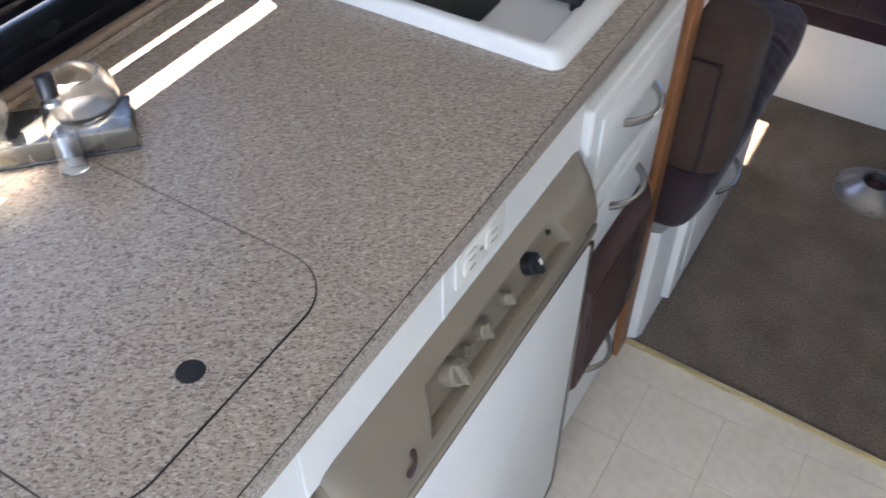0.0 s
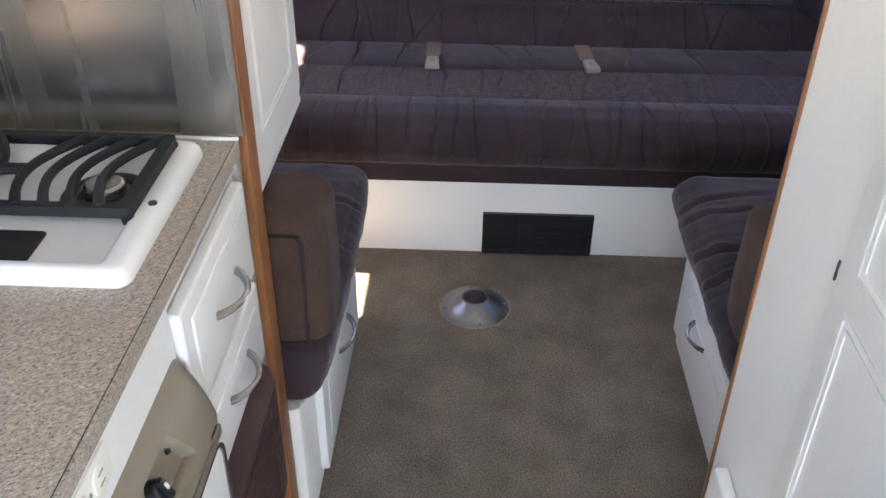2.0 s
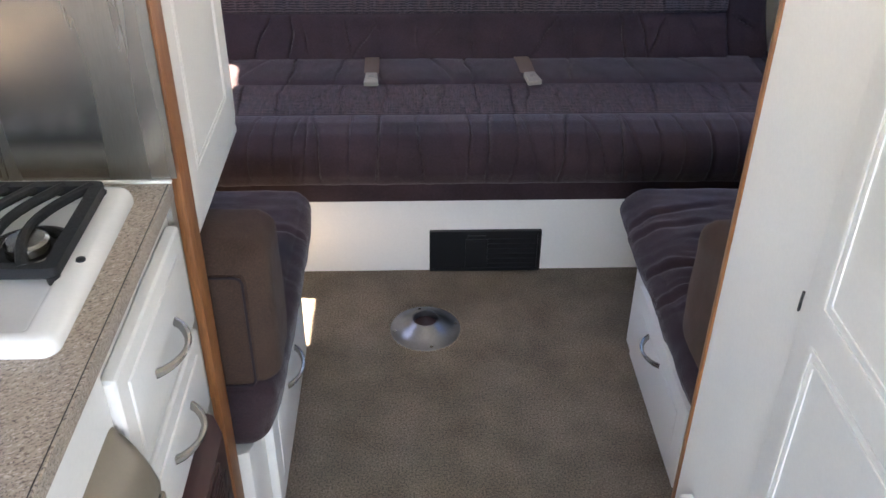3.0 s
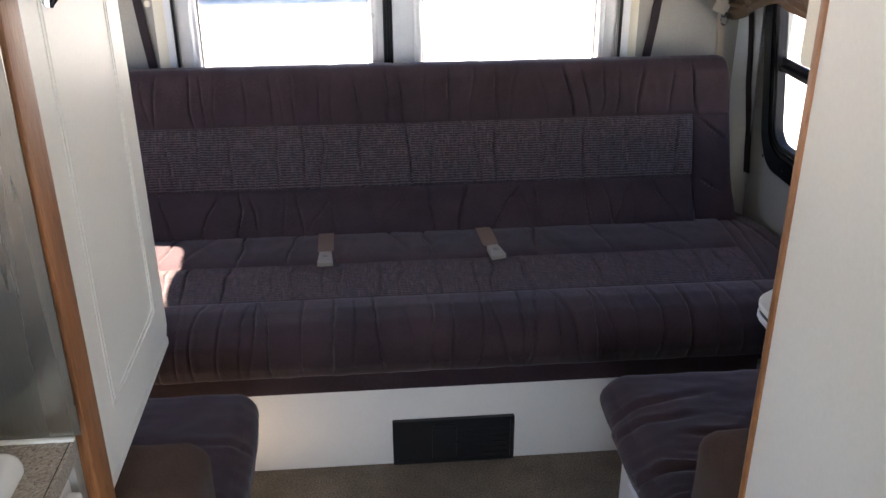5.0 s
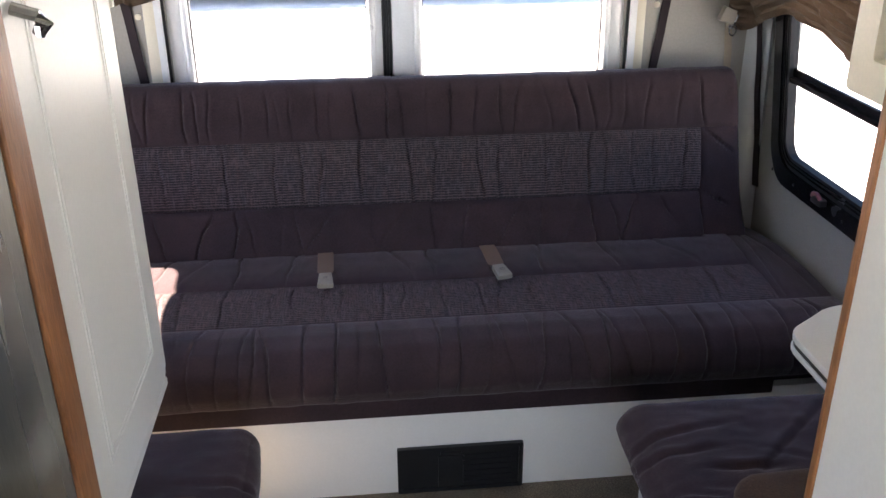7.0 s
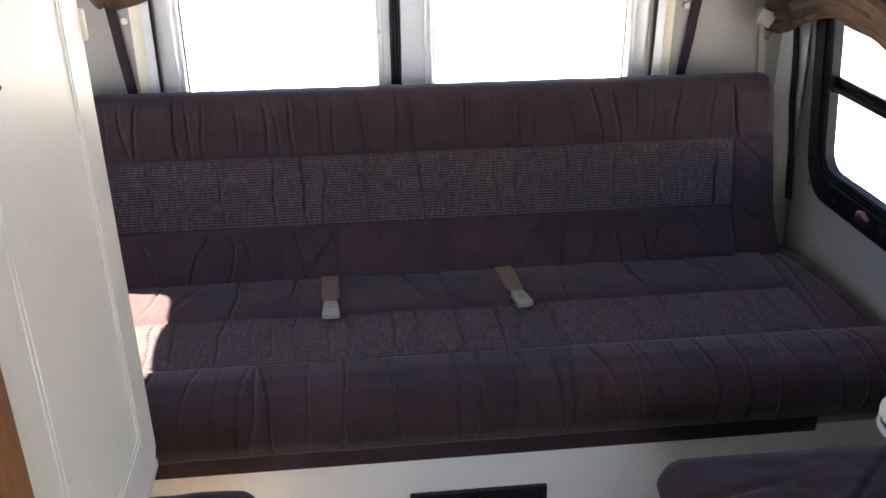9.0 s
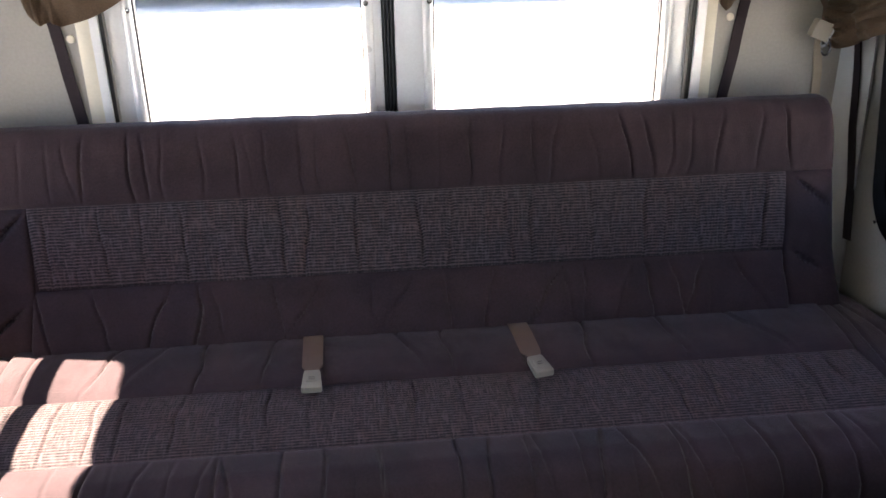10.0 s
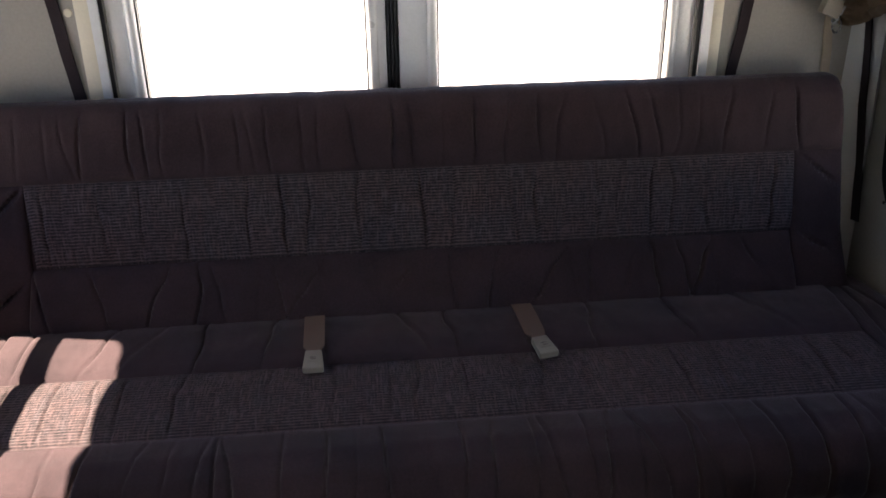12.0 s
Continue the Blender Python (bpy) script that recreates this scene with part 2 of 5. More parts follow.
def rounded(u0, u1, v0, v1, r, steps=6):
    pts = []
    for cu, cv, a0 in ((u1 - r, v1 - r, 0), (u0 + r, v1 - r, 90), (u0 + r, v0 + r, 180), (u1 - r, v0 + r, 270)):
        for i in range(steps + 1):
            a = radians(a0 + 90 * i / steps)
            pts.append((cu + r * math.cos(a), cv + r * math.sin(a)))
    return pts


def ring(bm, outer, inner, axis, low, high):
    """A flat frame between two outlines that have the same number of points."""
    place, n = AXES[axis], len(outer)
    rows = [[bm.verts.new(place(u, v, w)) for u, v in line] for line, w in ((outer, low), (outer, high), (inner, high), (inner, low))]
    for k in range(4):
        p, q = rows[k], rows[(k + 1) % 4]
        for i in range(n):
            j = (i + 1) % n
            bm.faces.new((p[i], p[j], q[j], q[i]))
    bmesh.ops.recalc_face_normals(bm, faces=bm.faces)
    return bm


def lathe(bm, profile, centre, axis="z", steps=32, turn=None):
    """A turned body: (radius, height) pairs round the axis at centre."""
    place = AXES[axis]
    rows = []
    for r, h in profile:
        row = []
        for i in range(steps):
            a = 2 * math.pi * i / steps
            co = Vector(place(r * math.cos(a), r * math.sin(a), h))
            row.append(bm.verts.new((turn @ co if turn else co) + Vector(centre)))
        rows.append(row)
    for p, q in zip(rows, rows[1:]):
        for i in range(steps):
            j = (i + 1) % steps
            bm.faces.new((p[i], p[j], q[j], q[i]))
    bm.faces.new(rows[0][::-1])
    bm.faces.new(rows[-1])
    bmesh.ops.recalc_face_normals(bm, faces=bm.faces)
    return bm


def sweep(bm, path, wide, thick, up=(0, 0, 1), steps=8):
    """A bar of oval section along the path; wide and thick are half sizes, single or one for each point."""
    path = [Vector(p) for p in path]
    rows = []
    for k, p in enumerate(path):
        way = (path[min(k + 1, len(path) - 1)] - path[max(k - 1, 0)]).normalized()
        side = way.cross(Vector(up)).normalized()
        above = side.cross(way)
        w = wide[k] if isinstance(wide, (list, tuple)) else wide
        t = thick[k] if isinstance(thick, (list, tuple)) else thick
        rows.append([bm.verts.new(p + side * w * math.cos(2 * math.pi * i / steps) + above * t * math.sin(2 * math.pi * i / steps)) for i in range(steps)])
    for p, q in zip(rows, rows[1:]):
        for i in range(steps):
            j = (i + 1) % steps
            bm.faces.new((p[i], p[j], q[j], q[i]))
    bm.faces.new(rows[0][::-1])
    bm.faces.new(rows[-1])
    bmesh.ops.recalc_face_normals(bm, faces=bm.faces)
    return bm


def meshed(bm, name, mat, smooth=True):
    me = bpy.data.meshes.new(name)
    if smooth:
        for f in bm.faces:
            f.smooth = True
        for e in bm.edges:
            if len(e.link_faces) == 2 and e.calc_face_angle(0) > 0.6:
                e.smooth = False
    bm.to_mesh(me)
    bm.free()
    me.materials.append(mat)
    return me


def thing(name, at, label, category, group=""):
    ob = new(name)
    ob.location = at
    ob.empty_display_size = 0.05
    return tagged(ob, label, category, group)


def part(name, bm, mat, parent, label="", smooth=True):
    ob = new(name, meshed(bm, name, mat, smooth))
    ob.parent = parent
    if parent.type == "EMPTY":
        ob.matrix_parent_inverse = Matrix.Translation(parent.location).inverted()
    return tagged(ob, label)


def solid(name, bm, mat, label, category, group="", kind="", smooth=True):
    return tagged(new(name, meshed(bm, name, mat, smooth)), label, category, group, kind)


def structure(name, bm, mat, label, category="structure", smooth=True):
    return solid(name, bm, mat, label, category, kind="structure", smooth=smooth)


def bow_handle(a, b, out, rise, r=0.0055):
    """A bow pull from a to b that arches along out; wide feet, slim middle."""
    a, b, out = Vector(a), Vector(b), Vector(out)
    pts, w = [], []
    for i in range(15):
        s = i / 14
        pts.append(a.lerp(b, s) + out * rise * math.sin(math.pi * s) ** 0.7)
        w.append(r * (1.25 - 0.5 * math.sin(math.pi * s)))
    side = out.cross(b - a).normalized()
    return sweep(bmesh.new(), pts, w, [x * 0.75 for x in w], side)


def cushion(x0, x1, y0, y1, z0, z1, r, puff=0.01, wrinkle=0.0, seed=0, cuts=22, folds=()):
    """A soft box with rounded edges, swollen faces and faint wrinkles; folds: (x, y, length, angle, depth) creases on top."""
    bm = bmesh.new()
    bmesh.ops.create_cube(bm, size=2)
    bmesh.ops.subdivide_edges(bm, edges=bm.edges[:], cuts=cuts, use_grid_fill=True)
    half = Vector(((x1 - x0) / 2, (y1 - y0) / 2, (z1 - z0) / 2))
    mid = Vector(((x0 + x1) / 2, (y0 + y1) / 2, (z0 + z1) / 2))
    for v in bm.verts:
        u = v.co.copy()
        p = Vector((u.x * half.x, u.y * half.y, u.z * half.z))
        q = Vector([max(-half[i] + r, min(half[i] - r, p[i])) for i in range(3)])
        d = p - q
        way = d.normalized() if d.length > 1e-9 else Vector((0, 0, 0))
        co = q + way * r if d.length > 1e-9 else p
        for i in range(3):
            j, k = (i + 1) % 3, (i + 2) % 3
            if abs(u[i]) > 0.999:
                co[i] += math.copysign(puff * (1 - u[j] ** 4) * (1 - u[k] ** 4), u[i])
        w = co + mid
        if wrinkle:
            s = noise.noise(Vector((w.x * 9, w.y * 14, w.z * 9 + seed))) + 0.5 * noise.noise(Vector((w.x * 24, w.y * 40, w.z * 20 + seed)))
            co += way * wrinkle * s
            w = co + mid
        if u.z > 0.5 or abs(u.x) > 0.9:
            for fx, fy, ln, ang, dep in folds:
                dx, dy = w.x - fx, w.y - fy
                along, off = dx * math.cos(ang) + dy * math.sin(ang), -dx * math.sin(ang) + dy * math.cos(ang)
                g = dep * math.exp(-(along / ln) ** 2) * (math.exp(-(off / 0.0062) ** 2) - 0.45 * math.exp(-((off - 0.014) / 0.009) ** 2))
                co -= Vector((0, 0, g)) if u.z > 0.5 else Vector((math.copysign(g, u.x), 0, 0))
        v.co = co + mid
    return bm


def band(profile, ends0, ends1, puff, pleats, seed, deep=0.004, thick=0.03, step=0.003, rows=26, roll=0.02, wave=0.002, keep=(0.0, 1.0), creases=()):
    """A padded strip of upholstery: the (y, z) profile drawn out along x, swollen between its seams and gathered in pleats.
    ends0, ends1: x of the two ends at the profile's start and end; pleats: (x, slant, strength), which run out beyond the stretch keep of the profile."""
    pts = [Vector((0, y, z)) for y, z in profile]
    length = [0.0]
    for a, b in zip(pts, pts[1:]):
        length.append(length[-1] + (b - a).length)

    def at(s):
        d = s * length[-1]
        for i in range(len(pts) - 1):
            if d <= length[i + 1] or i == len(pts) - 2:
                f = (d - length[i]) / (length[i + 1] - length[i])
                return pts[i].lerp(pts[i + 1], f)

    line = []
    for i in range(rows + 1):
        s = i / rows
        a, b = at(max(0, s - 0.04)), at(min(1, s + 0.04))
        t = (b - a).normalized()
        line.append((s, at(s), Vector((0, -t.z, t.y))))
    x_low, x_high = min(ends0), max(ends1)
    cols = int((x_high - x_low) / step)
    top, under = [], []
    bm = bmesh.new()
    for k in range(cols + 1):
        f = k / cols
        row, low = [], []
        for s, p, nrm in line:
            x0, x1 = ends0[0] + (ends0[1] - ends0[0]) * s, ends1[0] + (ends1[1] - ends1[0]) * s
            x = x0 + (x1 - x0) * f
            swell = (max(0.0, 4 * s * (1 - s))) ** 0.45
            edge = min(1.0, min(x - x0, x1 - x) / roll)
            edge = math.sqrt(max(0.0, 1 - (1 - edge) ** 2))
            h = puff * swell * (0.25 + 0.75 * edge)
            inside = max(0.0, min(1.0, (s - keep[0]) / 0.15 + (1 if keep[0] <= 0 else 0), (keep[1] - s) / 0.15 + (1 if keep[1] >= 1 else 0)))
            for px, slant, power in pleats:
                d = x - px - slant * (s - 0.5) - 0.013 * noise.noise(Vector((px * 31, s * 2.6, seed)))
                if abs(d) < 0.06:
                    reach = 0.35 + 0.65 * (0.5 + 0.5 * noise.noise(Vector((px * 13, s * 2.2, seed + 5))))
                    h += deep * power * swell * reach * inside * (-2.1 * math.exp(-(d / 0.0032) ** 2) + 0.32 * math.exp(-((d - 0.010) / 0.008) ** 2))
            for ax, a_s, bx, b_s in creases:
                ux, us, px, ps = bx - ax, (b_s - a_s) * length[-1], x - ax, (s - a_s) * length[-1]
                f_on = max(0.0, min(1.0, (ux * px + us * ps) / (ux * ux + us * us)))
                d = math.hypot(px - f_on * ux, ps - f_on * us)
                h -= deep * math.sin(math.pi * (0.12 + 0.76 * f_on)) * (2.4 * math.exp(-(d / 0.0034) ** 2) - 0.5 * math.exp(-((d - 0.012) / 0.008) ** 2))
            h += wave * swell * (noise.noise(Vector((x * 16, s * 3, seed))) + 0.6 * noise.noise(Vector((x * 45, s * 6, seed + 9))))
            co = Vector((x, p.y, p.z))
            row.append(bm.verts.new(co + nrm * h))
            low.append(bm.verts.new(co - nrm * thick))
        top.append(row)
        under.append(low)
    for a, b, flip in ((top, top, False), (under, under, True)):
        for k in range(cols):
            for i in range(rows):
                q = (a[k][i], b[k + 1][i], b[k + 1][i + 1], a[k][i + 1])
                bm.faces.new(q[::-1] if flip else q)
    for i in range(rows):
        bm.faces.new((top[0][i + 1], under[0][i + 1], under[0][i], top[0][i]))
        bm.faces.new((top[-1][i], under[-1][i], under[-1][i + 1], top[-1][i + 1]))
    for k in range(cols):
        bm.faces.new((top[k][0], under[k][0], under[k + 1][0], top[k + 1][0]))
        bm.faces.new((top[k + 1][-1], under[k + 1][-1], under[k][-1], top[k][-1]))
    bmesh.ops.recalc_face_normals(bm, faces=bm.faces)
    return bm


def pleat_row(seed, x0, x1, gap, slant, spread=0.45):
    rnd, out, x = random.Random(seed), [], x0 + gap * 0.4
    while x < x1 - 0.03:
        out.append((x, rnd.gauss(0, slant), rnd.uniform(0.35, 1.25)))
        x += gap * rnd.uniform(1 - spread, 1 + spread)
    return out


# ---- the large structure ----
LEFT, RIGHT, REAR, TOP, FRONT = -0.62, 1.465, 1.70, 1.95, -3.2
GX = -0.50

structure("floor", boxed(LEFT - 0.1, RIGHT + 0.1, FRONT - 0.1, 0.0, -0.06, -0.002), GROUT, "pale vinyl floor in the galley aisle", "floor")
structure("carpet", prism(bmesh.new(), [(LEFT, 0.003), (0.0, 0.003), (0.76, -0.035), (RIGHT, -0.035), (RIGHT, REAR), (LEFT, REAR)], "z", -0.05, 0.0), CARPET, "worn taupe carpet on the dinette floor", "carpet")
structure("ceiling", boxed(LEFT - 0.12, RIGHT + 0.12, FRONT - 0.1, REAR + 0.12, TOP, TOP + 0.06), CEILING, "plain off-white ceiling panel", "ceiling")


def wall_with_holes(name, axis, low, high, u0, u1, v0, v1, holes, mat, label):
    """A wall across the axis with rectangular openings (u0, u1, v0, v1), built of butted blocks."""
    bm, place = bmesh.new(), AXES[axis]

    def block(a, b, c, d):
        if b - a > 1e-4 and d - c > 1e-4:
            p, q = place(a, c, low), place(b, d, high)
            box(bm, min(p[0], q[0]), max(p[0], q[0]), min(p[1], q[1]), max(p[1], q[1]), min(p[2], q[2]), max(p[2], q[2]))

    u = u0
    for a, b, c, d in sorted(holes):
        block(u, a, v0, v1)
        block(a, b, v0, c)
        block(a, b, d, v1)
        u = b
    block(u, u1, v0, v1)
    return structure(name, bm, mat, label, "wall", smooth=False)


wall_with_holes("wall_rear", "y", REAR, REAR + 0.06, LEFT - 0.1, RIGHT + 0.1, -0.05, TOP, [(-0.205, 1.04, 0.62, 1.52)], WALLPAPER, "beige panelled rear wall with a wide window opening")
wall_with_holes("wall_right", "x", RIGHT, RIGHT + 0.025, FRONT, REAR, -0.05, TOP, [(-2.6, -1.25, 0.85, 1.55), (0.56, 1.535, 0.585, 1.315)], WALLPAPER, "beige panelled side wall with window openings")
wall_with_holes("wall_left", "x", LEFT - 0.06, LEFT, -0.06, REAR, -0.05, TOP, [(0.66, 1.56, 0.62, 1.40)], WALLPAPER, "beige panelled side wall beside the sofa")
wall_with_holes("wall_galley", "x", GX - 0.12, GX, FRONT, -0.06, -0.05, TOP, [(-1.6, -0.384, 0.895, 1.33)], WALLPAPER, "galley side wall behind the counter")
wall_with_holes("wall_front", "y", FRONT - 0.06, FRONT, LEFT - 0.1, RIGHT + 0.1, -0.05, TOP, [(-0.3, 1.2, 0.85, 1.6)], WALLPAPER, "front wall with a cab opening")

# the galley partition with its oak end and steel splash
structure("partition_galley", boxed(LEFT, -0.012, -0.0640, -0.002, 0.0, TOP), WALLPAPER, "thin partition between galley and dinette", "partition")
structure("trim_oak_post", boxed(-0.012, 0.002, -0.046, 0.001, 0.0, TOP, bevel=0.003), OAK, "varnished oak end trim of the galley partition", "trim")
# the wardrobe wall on the far side of the aisle
structure("partition_wardrobe", boxed(0.706, 0.729, -0.340, -0.118, 0.0, TOP), WHITE, "white wardrobe wall panel beside the aisle", "partition")
structure("partition_dinette", boxed(0.730, RIGHT, -0.134, -0.110, 0.0, TOP), WHITE, "white partition behind the dinette bench", "partition")
structure("trim_oak_edge", boxed(0.703, 0.730, -0.118, -0.108, 0.0, TOP, bevel=0.002), OAK, "thin oak edge trim of the wardrobe wall", "trim")
structure("partition_wardrobe_front", boxed(0.752, RIGHT, -1.20, -1.17, 0.0, TOP), WHITE, "white end wall of the wardrobe", "partition")
structure("threshold_strip", boxed(0.0, 0.727, -0.003, 0.009, -0.001, 0.006, bevel=0.003), BRASS, "pale brass threshold strip at the carpet edge", "trim").matrix_world = \
    Matrix.Translation((0, 0, 0)) @ pose(0, 0, 0, 0, 0, -2.9)

# assumed rounding of the rear corner; its pale bluish colour stands in for window light
COVE = material("window_lit_corner", (0.70, 0.73, 0.74), 0.32, second=(0.63, 0.66, 0.67), scale=6, grain=0.02, bump=0.01)
arc = [(RIGHT - 0.065 + 0.065 * math.cos(a), REAR - 0.065 + 0.065 * math.sin(a)) for a in [i * math.pi / 20 for i in range(11)]]
structure("trim_corner", prism(bmesh.new(), arc + [(RIGHT - 0.001, REAR - 0.001)], "z", 0.36, TOP - 0.002), COVE, "rounded corner behind the sofa end, pale to show window light", "trim")

# outdoors
structure("ground", boxed(-300, 300, -300, 300, -1.0, -0.85), GROUND, "sunlit pale concrete ground around the vehicle", "ground")

# ---- windows ----
def pane_sheet(axis, at, u0, u1, v0, v1, inward):
    """One sheet of glass across the axis, its face turned to the room."""
    bm, place = bmesh.new(), AXES[axis]
    f = bm.faces.new([bm.verts.new(place(u, v, at)) for u, v in ((u0, v0), (u1, v0), (u1, v1), (u0, v1))])
    f.normal_update()
    if f.normal["xyz".index(axis)] * inward < 0:
        f.normal_flip()
    return bm


def side_window(name, x, facing, y0, y1, z0, z1, bar, label, deep=0.04):
    """A black-framed slider in a side wall: ridged frame with round corners, a cross bar and two panes."""
    w = tagged(new(name, meshed(ring(bmesh.new(), rounded(y0 - 0.075, y1 + 0.075, z0 - 0.085, z1 + 0.07, 0.10, 8), rounded(y0 - 0.03, y1 + 0.03, z0 - 0.035, z1 + 0.03, 0.075, 8),
                                     "x", min(x, x + facing * 0.014), max(x, x + facing * 0.014)), name, FRAME)), label, "window", kind="structure")
    part("window_frame", ring(bmesh.new(), rounded(y0 - 0.032, y1 + 0.032, z0 - 0.037, z1 + 0.032, 0.076, 8), rounded(y0, y1, z0, z1, 0.05, 8),
                              "x", min(x + facing * 0.006, x - facing * deep), max(x + facing * 0.006, x - facing * deep)), RUBBER, w)
    for k, inset in enumerate((0.012, 0.022)):
        part("window_gasket", ring(bmesh.new(), rounded(y0 - inset, y1 + inset, z0 - inset, z1 + inset, 0.06, 8), rounded(y0 - inset + 0.003, y1 + inset - 0.003, z0 - inset + 0.003, z1 + inset - 0.003, 0.058, 8),
                                   "x", x + facing * 0.006, x + facing * 0.010) if facing > 0 else
             ring(bmesh.new(), rounded(y0 - inset, y1 + inset, z0 - inset, z1 + inset, 0.06, 8), rounded(y0 - inset + 0.003, y1 + inset - 0.003, z0 - inset + 0.003, z1 + inset - 0.003, 0.058, 8),
                  "x", x + facing * 0.010, x + facing * 0.006), FRAME, w)
    part("cross_bar", boxed(min(x - facing * deep * 0.9, x - facing * 0.005), max(x - facing * deep * 0.9, x - facing * 0.005), y0 - 0.004, y1 + 0.004, bar, bar + 0.042, bevel=0.006), FRAME, w)
    part("cross_bar_lip", boxed(min(x - facing * 0.005, x + facing * 0.006), max(x - facing * 0.005, x + facing * 0.006), y0, y1, bar + 0.006, bar + 0.020, bevel=0.004), FRAME, w)
    for a, b, off in ((z0, bar + 0.01, deep * 0.75), (bar + 0.03, z1, deep * 0.55)):
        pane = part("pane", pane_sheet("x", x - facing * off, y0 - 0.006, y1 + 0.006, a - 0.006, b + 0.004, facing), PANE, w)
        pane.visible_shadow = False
    rnd = random.Random(3)
    for i in range(7):
        y = y1 + 0.05 - i * 0.13
        bm = lathe(bmesh.new(), [(0.0045, 0), (0.004, 0.002), (0.001, 0.003)], (x + facing * 0.014, y, z0 - 0.06), "x", 10)
        if facing < 0:
            for v in bm.verts:
                v.co.x = 2 * (x + facing * 0.014) - v.co.x
        part("screw", bm, BLACK, w)
    return w


side_window("window_2", RIGHT, -1, 0.62, 1.475, 0.655, 1.26, 0.852, "black-framed side window with a cross bar, bright outside", 0.018)
side_window("window_3", LEFT, 1, 0.72, 1.50, 0.68, 1.335, 0.980, "black-framed side window that lets the sun onto the sofa")

latch = thing("window_latch", (RIGHT - 0.016, 1.24, 0.61), "small black and reddish window latch on the side frame", "latch")
part("base", boxed(RIGHT - 0.034, RIGHT - 0.014, 1.215, 1.265, 0.600, 0.618, bevel=0.003), BLACK, latch)
part("lever", sweep(bmesh.new(), [(RIGHT - 0.030, 1.222, 0.617), (RIGHT - 0.036, 1.235, 0.632), (RIGHT - 0.036, 1.25, 0.628), (RIGHT - 0.030, 1.262, 0.615)], 0.006, 0.004),
     material("faded_red_plastic", (0.30, 0.10, 0.11), 0.45), latch, "faded red lever")

# rear window: two panes in a pale aluminium slider
rear = tagged(new("window_1", meshed(ring(bmesh.new(), rounded(-0.232, 1.072, 0.58, 1.56, 0.03), rounded(-0.214, 1.052, 0.60, 1.54, 0.028), "y", REAR - 0.012, REAR + 0.02), "window_1", ALU)),
              "wide rear window with pale aluminium sashes", "window", kind="structure")
part("gasket", ring(bmesh.new(), rounded(-0.214, 1.052, 0.60, 1.54, 0.028), rounded(-0.206, 1.044, 0.612, 1.528, 0.026), "y", REAR - 0.004, REAR + 0.04), BLACK, rear)


def sash(x0, x1, g0, g1, y):
    """One sash: stiles as rounded pale bars with a bright bead at the glass."""
    for a, b in ((x0, g0), (g1, x1)):
        inner_left = a == x0
        bm = box(bmesh.new(), a, b, y - 0.008, y + 0.03, 0.615, 1.525, bevel=0.004)
        stile = part("stile", bm, ALU, rear)
        c = b - 0.012 if inner_left else a + 0.012
        part("bead", sweep(bmesh.new(), [(c, y - 0.008, 0.63), (c, y - 0.008, 1.51)], 0.011, 0.009, (0, 1, 0), 12), ALU, stile)
        for z in (0.72, 1.083, 1.45):
            part("screw", lathe(bmesh.new(), [(0.006, 0), (0.0055, -0.003), (0.002, -0.0045)], ((c + (0.012 if not inner_left else -0.012) * 0 + (0.004 if inner_left else -0.004)), y - 0.016, z), "y", 12), NICKEL, stile)
        e = b if inner_left else a
        part("glazing_gasket", boxed(e - 0.003, e + 0.003, y - 0.002, y + 0.02, 0.63, 1.51), BLACK, stile)
    for z0, z1 in ((0.615, 0.66), (1.48, 1.525)):
        part("rail", boxed(g0, g1, y - 0.006, y + 0.03, z0, z1, bevel=0.004), ALU, rear)
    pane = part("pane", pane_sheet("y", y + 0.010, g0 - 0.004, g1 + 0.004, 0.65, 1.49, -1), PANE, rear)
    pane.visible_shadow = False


sash(-0.206, 0.366, -0.148, 0.325, REAR + 0.02)
sash(0.392, 1.044, 0.476, 0.981, REAR + 0.02)
part("mullion_back", boxed(0.3662, 0.3918, REAR + 0.030, REAR + 0.048, 0.612, 1.528), RUBBER, rear)
for k in range(3):
    x = 0.3675 + k * 0.008
    part("mullion_rib", boxed(x, x + 0.0055, REAR + 0.010, REAR + 0.05, 0.615, 1.525, bevel=0.0015), BLACK, rear)
for x0, x1 in ((-0.262, -0.232), (1.072, 1.098)):
    structure("trim", boxed(x0, x1, REAR - 0.008, REAR, 0.5, 1.6, bevel=0.003), CREAM, "cream vertical trim beside the rear window", "trim")
for x in (-0.276, 1.130):
    solid("screw_cover", lathe(bmesh.new(), [(0.009, 0), (0.0085, -0.003), (0.006, -0.004)], (x, REAR, 1.03), "y", 20), CREAM, "round cream screw cover on the rear wall", "screw cover", "wall screw covers")

# galley window above the counter, and the unseen windows assumed behind the camera for daylight
gw = tagged(new("window_4", meshed(ring(bmesh.new(), rounded(-1.64, -0.34, 0.884, 1.37, 0.05), rounded(-1.60, -0.384, 0.900, 1.33, 0.04), "x", GX, GX + 0.022), "window_4", FRAME)),
            "black-framed galley window above the counter", "window", kind="structure")
part("window_frame", ring(bmesh.new(), rounded(-1.60, -0.384, 0.898, 1.330, 0.04), rounded(-1.58, -0.402, 0.908, 1.314, 0.038), "x", GX - 0.10, GX + 0.004), FRAME, gw)
part("cross_bar", boxed(GX - 0.102, GX - 0.094, -1.585, -0.396, 1.172, 1.238, bevel=0.003), FRAME, gw)
# solid black sheet; its top edge also trims the sun stripe on the counter
part("insect_screen", boxed(GX - 0.060, GX - 0.056, -1.575, -0.417, 0.912, 1.050), BLACK, gw, "dark opaque screen over the lower half")
